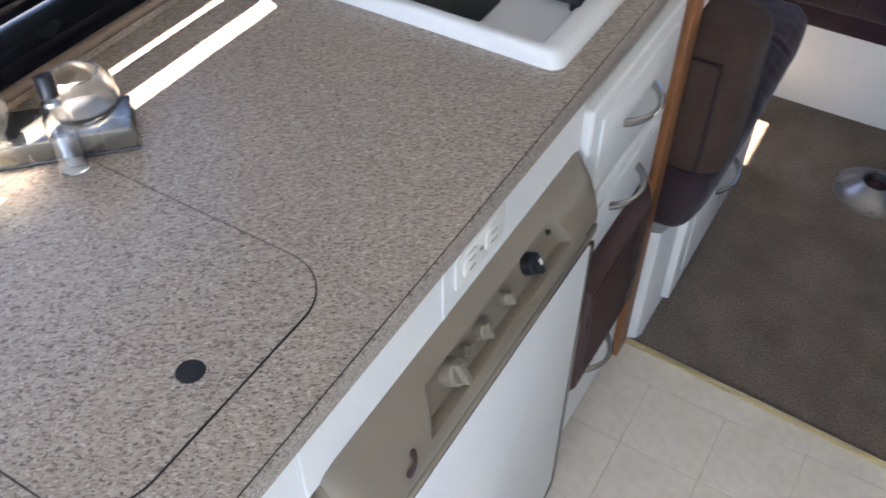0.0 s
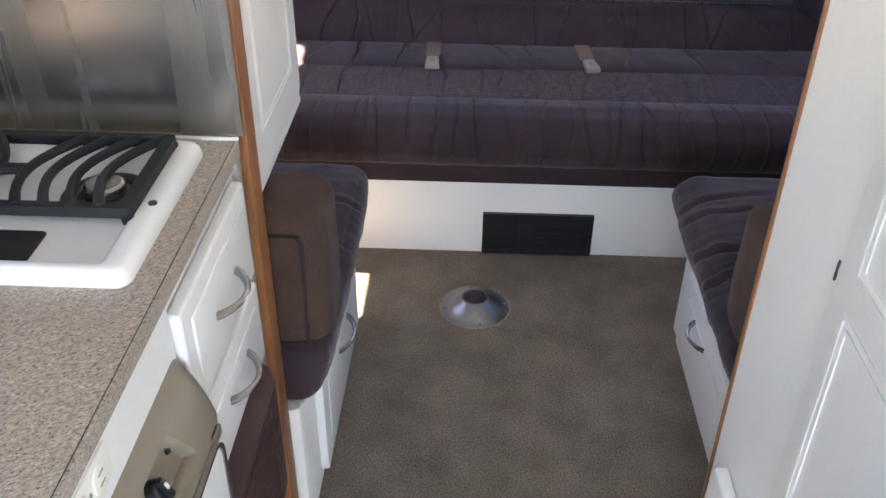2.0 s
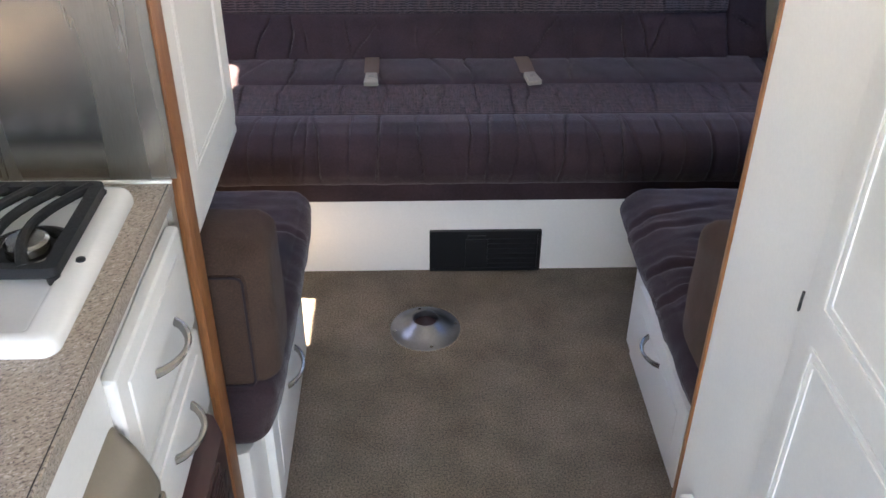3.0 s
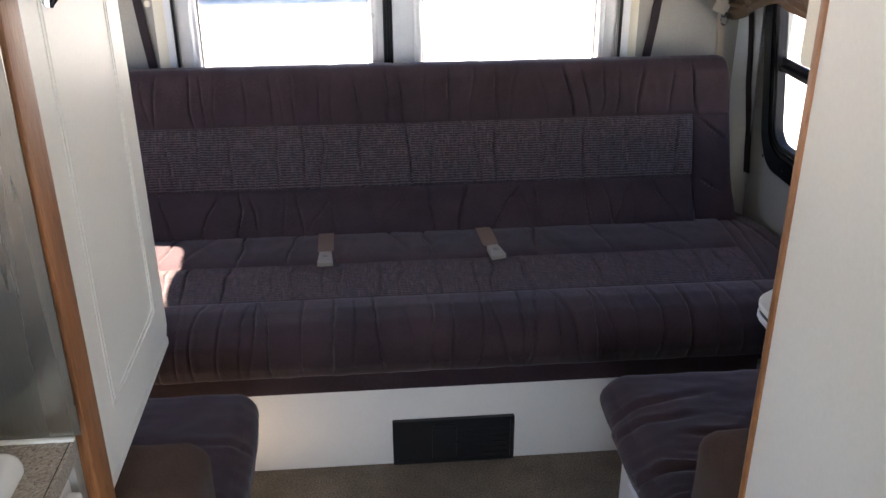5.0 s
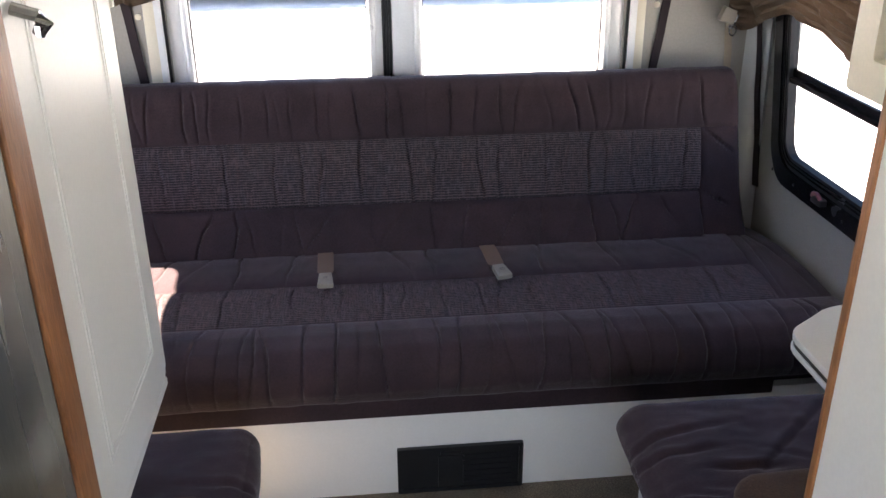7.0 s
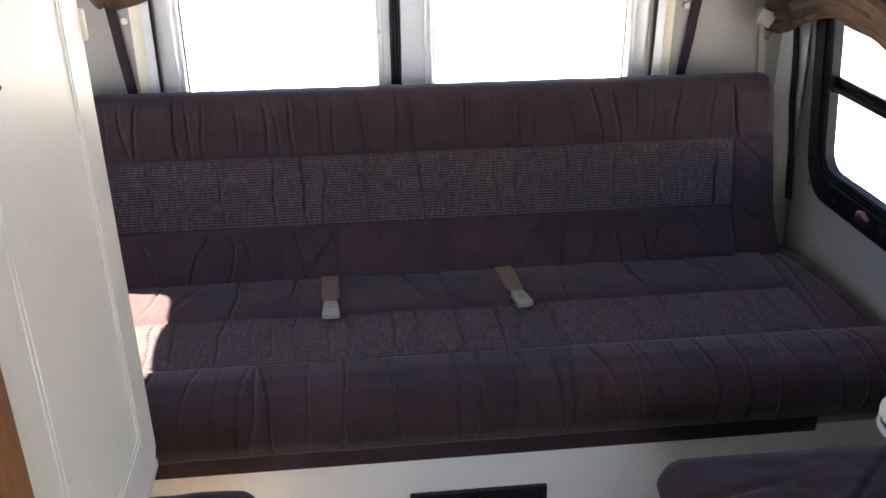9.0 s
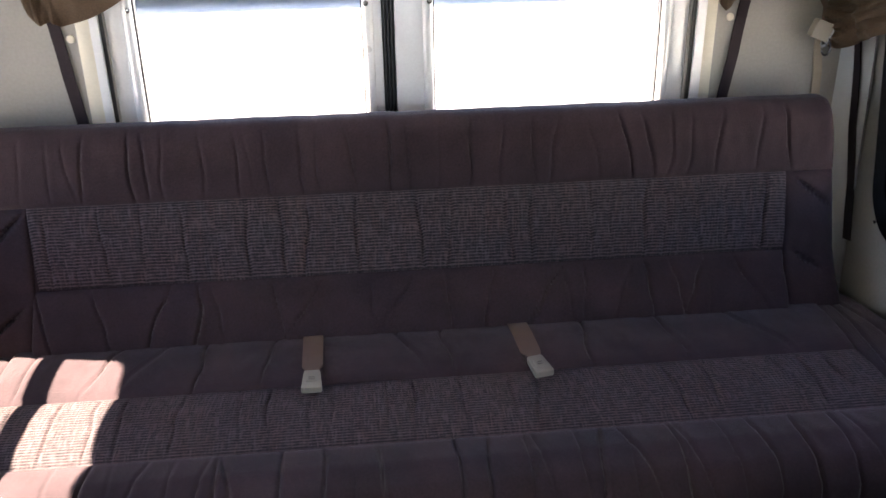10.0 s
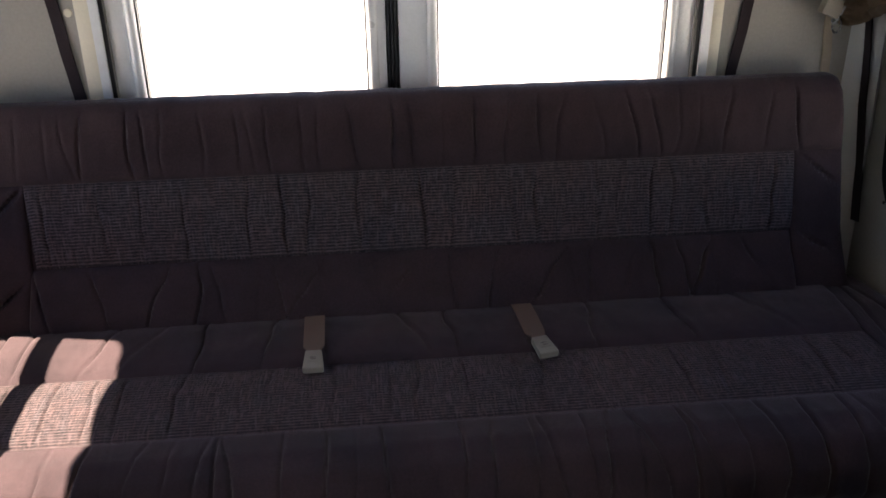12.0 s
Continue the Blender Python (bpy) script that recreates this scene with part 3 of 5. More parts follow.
for z in (0.915, 0.976, 1.038):
    part("screen_rail", boxed(GX - 0.062, GX - 0.048, -1.575, -0.417, z, z + 0.018, bevel=0.004), FRAME, gw)
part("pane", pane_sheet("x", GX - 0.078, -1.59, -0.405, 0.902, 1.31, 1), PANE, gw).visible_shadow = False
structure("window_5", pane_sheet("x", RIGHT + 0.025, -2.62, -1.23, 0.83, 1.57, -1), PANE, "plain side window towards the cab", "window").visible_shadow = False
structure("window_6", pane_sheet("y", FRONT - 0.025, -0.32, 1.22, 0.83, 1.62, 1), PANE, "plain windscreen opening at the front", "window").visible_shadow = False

# ---- galley ----
CT = 0.87
counter = thing("countertop", (-0.25, -0.9, 0.84), "beige granite-pattern laminate counter with a dark edge seam", "countertop")
bm = boxed(GX, -0.0080, -1.75, -0.0668, CT - 0.022, CT, bevel=0.0006, segments=1)
part("worktop", bm, LAMINATE, counter)
part("front_edge", boxed(-0.0080, -0.0040, -1.75, -0.0668, CT - 0.023, CT - 0.0006, bevel=0.0008, segments=1), LAMINATE, counter)
part("edge_seam", boxed(-0.0080, -0.0069, -1.75, -0.0668, CT - 0.0012, CT - 0.0003), BLACK, counter, "dark seam line")
part("upstand", boxed(GX, GX + 0.016, -1.75, -0.0745, CT, CT + 0.012, bevel=0.003), LAMINATE, counter)
part("end_bead", boxed(GX, -0.003, -0.0730, -0.0668, CT, CT + 0.0035, bevel=0.0015, segments=3), WHITE, counter)

lid = thing("sink_lid", (-0.23, -0.9, CT), "laminate sink cover with rounded corners and finger hole", "sink cover")
part("gap", ring(bmesh.new(), rounded(-0.3990, -0.0640, -1.0360, -0.7650, 0.0515, 10), rounded(-0.3975, -0.0655, -1.0345, -0.7665, 0.050, 10), "z", CT - 0.004, CT + 0.0009), BLACK, lid, "dark gap round the cover")
corners = rounded(-0.3975, -0.0655, -1.0345, -0.7665, 0.050, 10)
rim = []
for (u, v), (uu, vv) in zip(corners, corners[1:] + corners[:1]):
    n = max(1, int(math.hypot(uu - u, vv - v) / 0.012))
    rim += [(u + (uu - u) * i / n, v + (vv - v) * i / n) for i in range(n)]
hole = [(-0.106 + 0.0118 * math.cos(a), -0.903 + 0.0118 * math.sin(a)) for a in (math.atan2(v + 0.903, u + 0.106) for u, v in rim)]
part("board", ring(bmesh.new(), rim, hole, "z", CT - 0.002, CT + 0.0016), LAMINATE, lid, smooth=False)
# black disc for the shade inside the finger hole
part("finger_hole", lathe(bmesh.new(), [(0.0128, 0), (0.0127, 0.0006), (0.001, 0.0007)], (-0.106, -0.903, CT), "z", 36), BLACK, lid, "finger hole, its shade a black disc")
lid2 = thing("sink_lid", (-0.23, -1.18, CT), "second laminate sink cover beside the first", "sink cover")
part("gap", ring(bmesh.new(), rounded(-0.400, -0.063, -1.33, -1.052, 0.052, 10), rounded(-0.3975, -0.0655, -1.3275, -1.0545, 0.050, 10), "z", CT - 0.004, CT + 0.0009), BLACK, lid2, "dark gap round the cover")
part("board", prism(bmesh.new(), rounded(-0.3975, -0.0655, -1.3275, -1.0545, 0.050, 10), "z", CT - 0.002, CT + 0.0016, 0.0006, 1), LAMINATE, lid2)

splash = solid("splash_plate", boxed(-0.49, 0.003, -0.0665, -0.0645, CT + 0.004, 1.62), STEEL, "brushed stainless splash plate behind the cooktop", "splashback", kind="structure")

# base cabinets
carcass = thing("base_cabinet", (-0.25, -0.2, 0.0), "white base cabinet with drawers beside the range", "cabinet")
part("body", boxed(GX, -0.020, -0.384, -0.047, 0.0, CT - 0.023), WHITE, carcass)
for z0, z1 in ((0.660, 0.815), (0.508, 0.648)):
    d = part("drawer_front", boxed(-0.020, -0.001, -0.380, -0.080, z0, z1, bevel=0.008, segments=3), WHITE, carcass)
    part("raised_field", boxed(-0.003, 0.0022, -0.350, -0.108, z0 + 0.026, z1 - 0.026, bevel=0.0025), WHITE, d)
    zc = 0.735 if z0 > 0.6 else 0.594
    part("handle", bow_handle((0.001, -0.277, zc), (0.001, -0.178, zc), (1, 0, 0), 0.027), NICKEL, d, "brushed nickel bow handle")
d = part("drawer_front", boxed(-0.020, -0.002, -0.380, -0.080, 0.06, 0.258, bevel=0.008, segments=3), WHITE, carcass)
part("handle", bow_handle((-0.002, -0.262, 0.205), (-0.002, -0.164, 0.205), (1, 0, 0), 0.030), NICKEL, d, "brushed nickel bow handle")
part("kick_plate", boxed(-0.05, -0.0195, -0.384, -0.049, 0.0, 0.05), BLACK, carcass)

heater = thing("furnace_grille", (0.0, -0.18, 0.29), "dark brown plastic furnace grille with fine slats", "grille")
shell = bmesh.new()
corners = [[shell.verts.new((x, y, z)) for y, z in ((y0, z0), (y1, z0), (y1, z1), (y0, z1))]
           for x, y0, y1, z0, z1 in ((-0.019, -0.374, -0.112, 0.268, 0.524), (0.012, -0.373, -0.124, 0.276, 0.523), (0.030, -0.371, -0.156, 0.306, 0.519))]
for low, high in zip(corners, corners[1:]):
    for i in range(4):
        j = (i + 1) % 4
        shell.faces.new((low[i], low[j], high[j], high[i]))
shell.faces.new(corners[0][::-1]), shell.faces.new(corners[-1])
bmesh.ops.recalc_face_normals(shell, faces=shell.faces)
bmesh.ops.bevel(shell, geom=shell.edges[:], offset=0.003, segments=2, profile=0.6, affect="EDGES")
part("cover", shell, BROWN, heater)
for i in range(15):
    z = 0.332 + i * 0.0113
    part("slat", boxed(0.0290, 0.0335, -0.362, -0.205, z, z + 0.006, bevel=0.0015), BROWN, heater)
part("slat_frame", ring(bmesh.new(), rounded(-0.368, -0.198, 0.320, 0.508, 0.006), rounded(-0.363, -0.203, 0.326, 0.502, 0.004), "x", 0.0295, 0.0325), BROWN, heater)
for i in range(3):
    part("latch_slot", boxed(0.0285, 0.0312, -0.186, -0.172, 0.355 + i * 0.042, 0.382 + i * 0.042, bevel=0.001), BLACK, heater)

under = thing("range_housing", (-0.25, -0.65, 0.0), "white housing round the range with a fascia above", "cabinet")
part("fascia", boxed(-0.045, -0.0120, -0.90, -0.3845, 0.760, CT - 0.023), WHITE, under)
part("side_panel", boxed(GX, -0.0140, -1.75, -0.901, 0.0, CT - 0.023), WHITE, under)
part("joint_strip", boxed(-0.0120, -0.0105, -0.690, -0.684, 0.770, CT - 0.024), WHITE, under)

outlet = thing("outlet_plate", (-0.02, -0.62, 0.80), "ivory double socket plate under the counter edge", "socket")
part("plate", prism(bmesh.new(), rounded(-0.668, -0.574, 0.788, 0.832, 0.006), "x", -0.0120, -0.0095, 0.001), IVORY, outlet)
for y in (-0.642, -0.600):
    s = part("receptacle", prism(bmesh.new(), rounded(y - 0.014, y + 0.014, 0.795, 0.824, 0.010), "x", -0.0097, -0.0075, 0.001), IVORY, outlet)
    for dz in (-0.006, 0.006):
        part("slot", boxed(-0.0077, -0.0072, y - 0.005, y + 0.006, 0.809 + dz - 0.001, 0.809 + dz + 0.001), TAN, s)
part("screw", lathe(bmesh.new(), [(0.003, 0), (0.001, 0.0015)], (-0.0095, -0.621, 0.809), "x", 10), NICKEL, outlet)

# the range: tan control panel over a white oven door
oven = thing("oven", (-0.2, -0.63, 0.0), "built-in range with tan control panel and white oven door", "oven")
part("body", boxed(GX + 0.02, -0.024, -0.886, -0.388, 0.03, 0.758), TAN, oven)
FOOT, HEAD = Vector((0.027, 0, 0.700)), Vector((-0.012, 0, 0.768))
SLOPE = (HEAD - FOOT).normalized()
NORMAL = Vector((SLOPE.z, 0, -SLOPE.x))
REACH = (HEAD - FOOT).length


def on_slope(y, s, h):
    """A point on the panel's sloping face: s metres up from its foot, h metres out."""
    return Vector((FOOT.x, y, FOOT.z)) + SLOPE * s + NORMAL * h


def recess_depth(y, s):
    """The scooped knob strip in the sloping face, with a slanted end and a rounded one."""
    low, high = -0.772 + 0.45 * s, -0.468 - 0.45 * s
    inside = min(y - low, high - y, s - 0.0060, 0.0530 - s)
    return 0.0145 * max(0.0, min(1.0, inside / 0.003))


ys = [-0.884, -0.882, -0.876, -0.866, -0.850] + [-0.775 + 0.0025 * i for i in range(133)] + [-0.425, -0.405, -0.396, -0.389, -0.386]
steps = [0.0, 0.004, 0.007, 0.009, 0.0115, 0.016, 0.022, 0.028, 0.034, 0.041, 0.046, 0.0498, 0.0512, 0.0530, 0.057, 0.068, REACH - 0.003]
bm, rows = bmesh.new(), []
for y in ys:
    near = min(y - ys[0], ys[-1] - y)
    shrink = 1.0 - 0.30 * max(0.0, 1 - near / 0.018) ** 2
    row = [Vector((-0.022, y, 0.674)), Vector((0.025, y, 0.674)), Vector((0.0285, y, 0.678)), Vector((0.0295, y, 0.690))]
    row += [on_slope(y, s, -recess_depth(y, s) + 0.0065 * math.sin(math.pi * s / REACH)) for s in steps]
    row += [Vector((-0.0135, y, 0.7695)), Vector((-0.022, y, 0.7695))]
    rows.append([bm.verts.new((-0.022 + (p.x + 0.022) * shrink, p.y, 0.715 + (p.z - 0.715) * (0.8 + 0.2 * shrink))) for p in row])
for a, b in zip(rows, rows[1:]):
    for i in range(len(a) - 1):
        bm.faces.new((a[i], a[i + 1], b[i + 1], b[i]))
bm.faces.new(rows[0])
bm.faces.new(rows[-1][::-1])
bmesh.ops.recalc_face_normals(bm, faces=bm.faces)
panel = part("control_panel", bm, TAN, oven, "glossy tan control panel with a scooped knob strip")
turn = Matrix(((SLOPE.x, 0, NORMAL.x), (0, 1, 0), (SLOPE.z, 0, NORMAL.z)))
for y, r, h, mat, lab in ((-0.541, 0.0125, 0.013, BLACK, "black knob with a white mark"), (-0.598, 0.0075, 0.011, TAN, "small tan knob"), (-0.648, 0.0090, 0.012, TAN, "small tan knob"),
                          (-0.676, 0.0065, 0.009, TAN, "small tan knob"), (-0.708, 0.0135, 0.017, TAN, "large tan oven knob")):
    foot = on_slope(y, 0.0300, -0.0085)
    k = part("knob", lathe(bmesh.new(), [(r * 1.1, 0), (r * 1.05, h * 0.4), (r, h * 0.85), (r * 0.8, h)], foot, "z", 24, turn), mat, panel, lab)
    grip = bmesh.new()
    box(grip, -r * 0.95, r * 0.95, -r * 0.28, r * 0.28, h * 0.6, h * 1.45, bevel=r * 0.12)
    for v in grip.verts:
        v.co = turn @ v.co + foot
    part("grip", grip, mat, k)
    if mat is BLACK:
        mark = bmesh.new()
        box(mark, -0.001, 0.006, -0.002, 0.002, h * 1.45, h * 1.45 + 0.001)
        for v in mark.verts:
            v.co = turn @ v.co + foot
        part("mark", mark, WHITE, k)
part("pilot_light", lathe(bmesh.new(), [(0.004, 0), (0.003, 0.004)], on_slope(-0.490, 0.034, -0.0090), "z", 12, turn), BLACK, panel)
part("badge", boxed(0.0292, 0.0302, -0.432, -0.412, 0.684, 0.688), BLACK, panel)
part("latch", bow_handle(on_slope(-0.812, 0.003, 0.001), on_slope(-0.798, 0.018, 0.004), NORMAL, 0.006, 0.0035), BROWN, panel, "small dark latch")
door = part("oven_door", prism(bmesh.new(), rounded(-0.880, -0.398, 0.050, 0.650, 0.020), "x", -0.02, 0.025, 0.004), WHITE, oven, "plain white oven door")
part("door_trim", ring(bmesh.new(), rounded(-0.886, -0.388, 0.040, 0.652, 0.028), rounded(-0.880, -0.397, 0.050, 0.648, 0.020), "x", -0.02, 0.0265), NICKEL, door, "grey metal door trim")
part("top_rail", boxed(-0.02, 0.0272, -0.884, -0.389, 0.6525, 0.668, bevel=0.003), TAN, door, "tan rail along the door top")
# black bar stands in for the shade between door and panel
part("door_gap", boxed(-0.018, 0.022, -0.884, -0.389, 0.668, 0.674), BLACK, oven)

# cooktop
hob = thing("cooktop", (-0.24, -0.28, CT), "white enamel two-burner cooktop let into the counter", "cooktop")
ENAMEL = material("white_enamel", (0.72, 0.72, 0.70), 0.18, grain=0.015, bump=0.0, second=(0.68, 0.68, 0.66))


def pressed(levels, x0, x1, y0, y1, r, front=1.0):
    """A pressed sheet: rounded outlines at (inset, height) levels, closed over the last."""
    bm, rows = bmesh.new(), []
    for inset, z in levels:
        rows.append([bm.verts.new((u, v, z)) for u, v in rounded(x0 + inset, x1 - inset, y0 + inset * front, y1 - inset, max(0.006, r - inset * 0.5), 8)])
    for p, q in zip(rows, rows[1:]):
        for i in range(len(p)):
            j = (i + 1) % len(p)
            bm.faces.new((p[i], p[j], q[j], q[i]))
    bm.faces.new(rows[-1])
    bm.faces.new(rows[0][::-1])
    bmesh.ops.recalc_face_normals(bm, faces=bm.faces)
    return bm


HOB = CT + 0.0115
part("tray", pressed([(0, CT - 0.002), (0, CT + 0.006), (0.002, CT + 0.013), (0.006, CT + 0.018), (0.011, CT + 0.020), (0.026, CT + 0.020), (0.030, CT + 0.0185), (0.034, CT + 0.0130), (0.037, HOB)],
                     -0.455, -0.038, -0.406, -0.104, 0.017, 0.6), ENAMEL, hob)
ctl = part("control_plate", prism(bmesh.new(), rounded(-0.314, -0.152, -0.379, -0.325, 0.004), "z", HOB - 0.001, HOB + 0.003, 0.001), BLACK, hob, "black control strip with worn markings")
for i, w in enumerate((0.010, 0.004, 0.034, 0.006, 0.012)):
    x = -0.280 + i * 0.021
    part("marking", boxed(x, x + w * 0.5, -0.374, -0.370, HOB + 0.0029, HOB + 0.0034), NICKEL, ctl)
part("screw", lathe(bmesh.new(), [(0.0055, 0), (0.005, 0.002), (0.002, 0.003)], (-0.052, -0.270, CT + 0.0198), "z", 14), BLACK, hob)
for cx, cy in ((-0.118, -0.240), (-0.320, -0.240)):
    b = part("burner", lathe(bmesh.new(), [(0.046, 0), (0.044, 0.004), (0.034, 0.006), (0.031, 0.001), (0.024, 0.001), (0.0235, 0.014), (0.02, 0.017), (0.006, 0.0175)], (cx, cy, HOB), "z", 32), NICKEL, hob, "metal burner head")
    part("burner_ring", lathe(bmesh.new(), [(0.051, 0), (0.051, 0.0015), (0.043, 0.0022), (0.043, 0.001)], (cx, cy, HOB + 0.0001), "z", 32), BLACK, b)
GZ = CT + 0.030
grate = thing("pan_grate", (-0.23, -0.21, GZ), "black cast-iron pan grate with curved bars on the cooktop", "grate")
part("side_rail", ring(bmesh.new(), rounded(-0.402, -0.064, -0.306, -0.124, 0.010, 5), rounded(-0.388, -0.079, -0.294, -0.137, 0.006, 5), "z", GZ - 0.009, GZ + 0.004), IRON, grate)
for x, y in ((-0.395, -0.300), (-0.071, -0.300), (-0.395, -0.130), (-0.071, -0.130)):
    part("foot", lathe(bmesh.new(), [(0.006, 0), (0.008, 0.011)], (x, y, HOB), "z", 12), IRON, grate)
for side in (-1, 1):
    for k in range(4):
        pts = []
        for i in range(13):
            s = i / 12
            pts.append((-0.233 + side * (0.038 + k * 0.032 - 0.026 * math.sin(math.pi * s) + 0.020 * s * s), -0.300 + 0.170 * s, GZ))
        part("bar", sweep(bmesh.new(), pts, [0.0052 + 0.0016 * abs(2 * i / 12 - 1) for i in range(13)], 0.006), IRON, grate)
part("centre_bar", sweep(bmesh.new(), [(-0.252, -0.218, GZ), (-0.233, -0.216, GZ), (-0.214, -0.218, GZ)], [0.013, 0.009, 0.013], 0.006), IRON, grate)

# glassware at the back of the counter
caddy = thing("glass_caddy", (-0.37, -0.80, CT), "grey metal caddy holding round glass bowls", "caddy")
part("tray", prism(bmesh.new(), [(-0.330, -0.730), (-0.372, -0.690), (-0.478, -0.800), (-0.482, -0.90), (-0.430, -0.835)], "z", CT + 0.0018, CT + 0.026, 0.004), STEEL, caddy)
for x, y in ((-0.376, -0.740), (-0.440, -0.815)):
    part("bowl", lathe(bmesh.new(), [(0.012, 0.0), (0.026, 0.006), (0.034, 0.022), (0.032, 0.040), (0.022, 0.052), (0.020, 0.052), (0.029, 0.040), (0.031, 0.022), (0.022, 0.010), (0.003, 0.006)], (x, y, CT + 0.0265), "z", 28), FROST, caddy, "ribbed round glass bowl")
for a, b in (((-0.327, -0.727), (-0.363, -0.765)), ((-0.378, -0.780), (-0.430, -0.834))):
    part("base_strip", sweep(bmesh.new(), [(*a, CT + 0.0036), (*b, CT + 0.0036)], 0.0018, 0.0018), BLACK, caddy, "dark strip along the foot")
bottle = thing("glass_bottle", (-0.352, -0.80, CT), "small clear glass bottle with a dark cap", "bottle")
tilt = Matrix.Rotation(radians(-14), 3, "Y") @ Matrix.Rotation(radians(-10), 3, "X")
foot = Vector((-0.352, -0.787, CT + 0.0045))
part("glass", lathe(bmesh.new(), [(0.011, 0), (0.013, 0.002), (0.013, 0.055), (0.008, 0.066), (0.007, 0.078), (0.006, 0.078), (0.007, 0.064), (0.0115, 0.054), (0.0115, 0.004), (0.001, 0.003)], foot, "z", 24, tilt), GLASS, bottle)
part("cap", lathe(bmesh.new(), [(0.0085, 0), (0.0088, 0.018), (0.008, 0.020), (0.002, 0.0205)], foot + tilt @ Vector((0, 0, 0.074)), "z", 20, tilt), BLACK, bottle, "dark screw cap")
part("band", lathe(bmesh.new(), [(0.0092, 0), (0.0092, 0.004)], foot + tilt @ Vector((0, 0, 0.066)), "z", 20, tilt), CHROME, bottle)

# ---- wardrobe side ----
wdoor = thing("wardrobe_door", (0.75, -0.6, 0.0), "white routed wardrobe door facing the aisle", "door")
part("leaf", boxed(0.698, 0.720, -1.16, -0.342, 0.02, TOP - 0.03, bevel=0.003), WHITE, wdoor)
for z0, z1 in ((0.46, 0.850), (0.894, 1.80)):
    for k in (0.0, 0.011):
        part("moulding", ring(bmesh.new(), rounded(-1.10 + k, -0.380 - k, z0 + k, z1 - k, 0.004, 2), rounded(-1.095 + k, -0.385 - k, z0 + k + 0.005, z1 - k - 0.005, 0.003, 2), "x", 0.6962, 0.6982), WHITE, wdoor)
part("catch", sweep(bmesh.new(), [(0.697, -0.338, 0.862), (0.6955, -0.341, 0.868), (0.697, -0.338, 0.873), (0.6955, -0.341, 0.879), (0.697, -0.339, 0.887)], 0.0016, 0.0016, (1, 0, 0), 6), BLACK, wdoor, "small dark wire catch")

locker = thing("floor_locker_door", (0.70, -0.25, 0.02), "low white locker door with a bow handle near the floor", "locker door")
part("leaf", boxed(0.683, 0.7055, -0.335, -0.180, 0.02, 0.405, bevel=0.007, segments=3), WHITE, locker)
part("handle", bow_handle((0.6835, -0.186, 0.205), (0.6835, -0.186, 0.300), (-1, 0, 0), 0.028), NICKEL, locker, "brushed nickel bow handle")

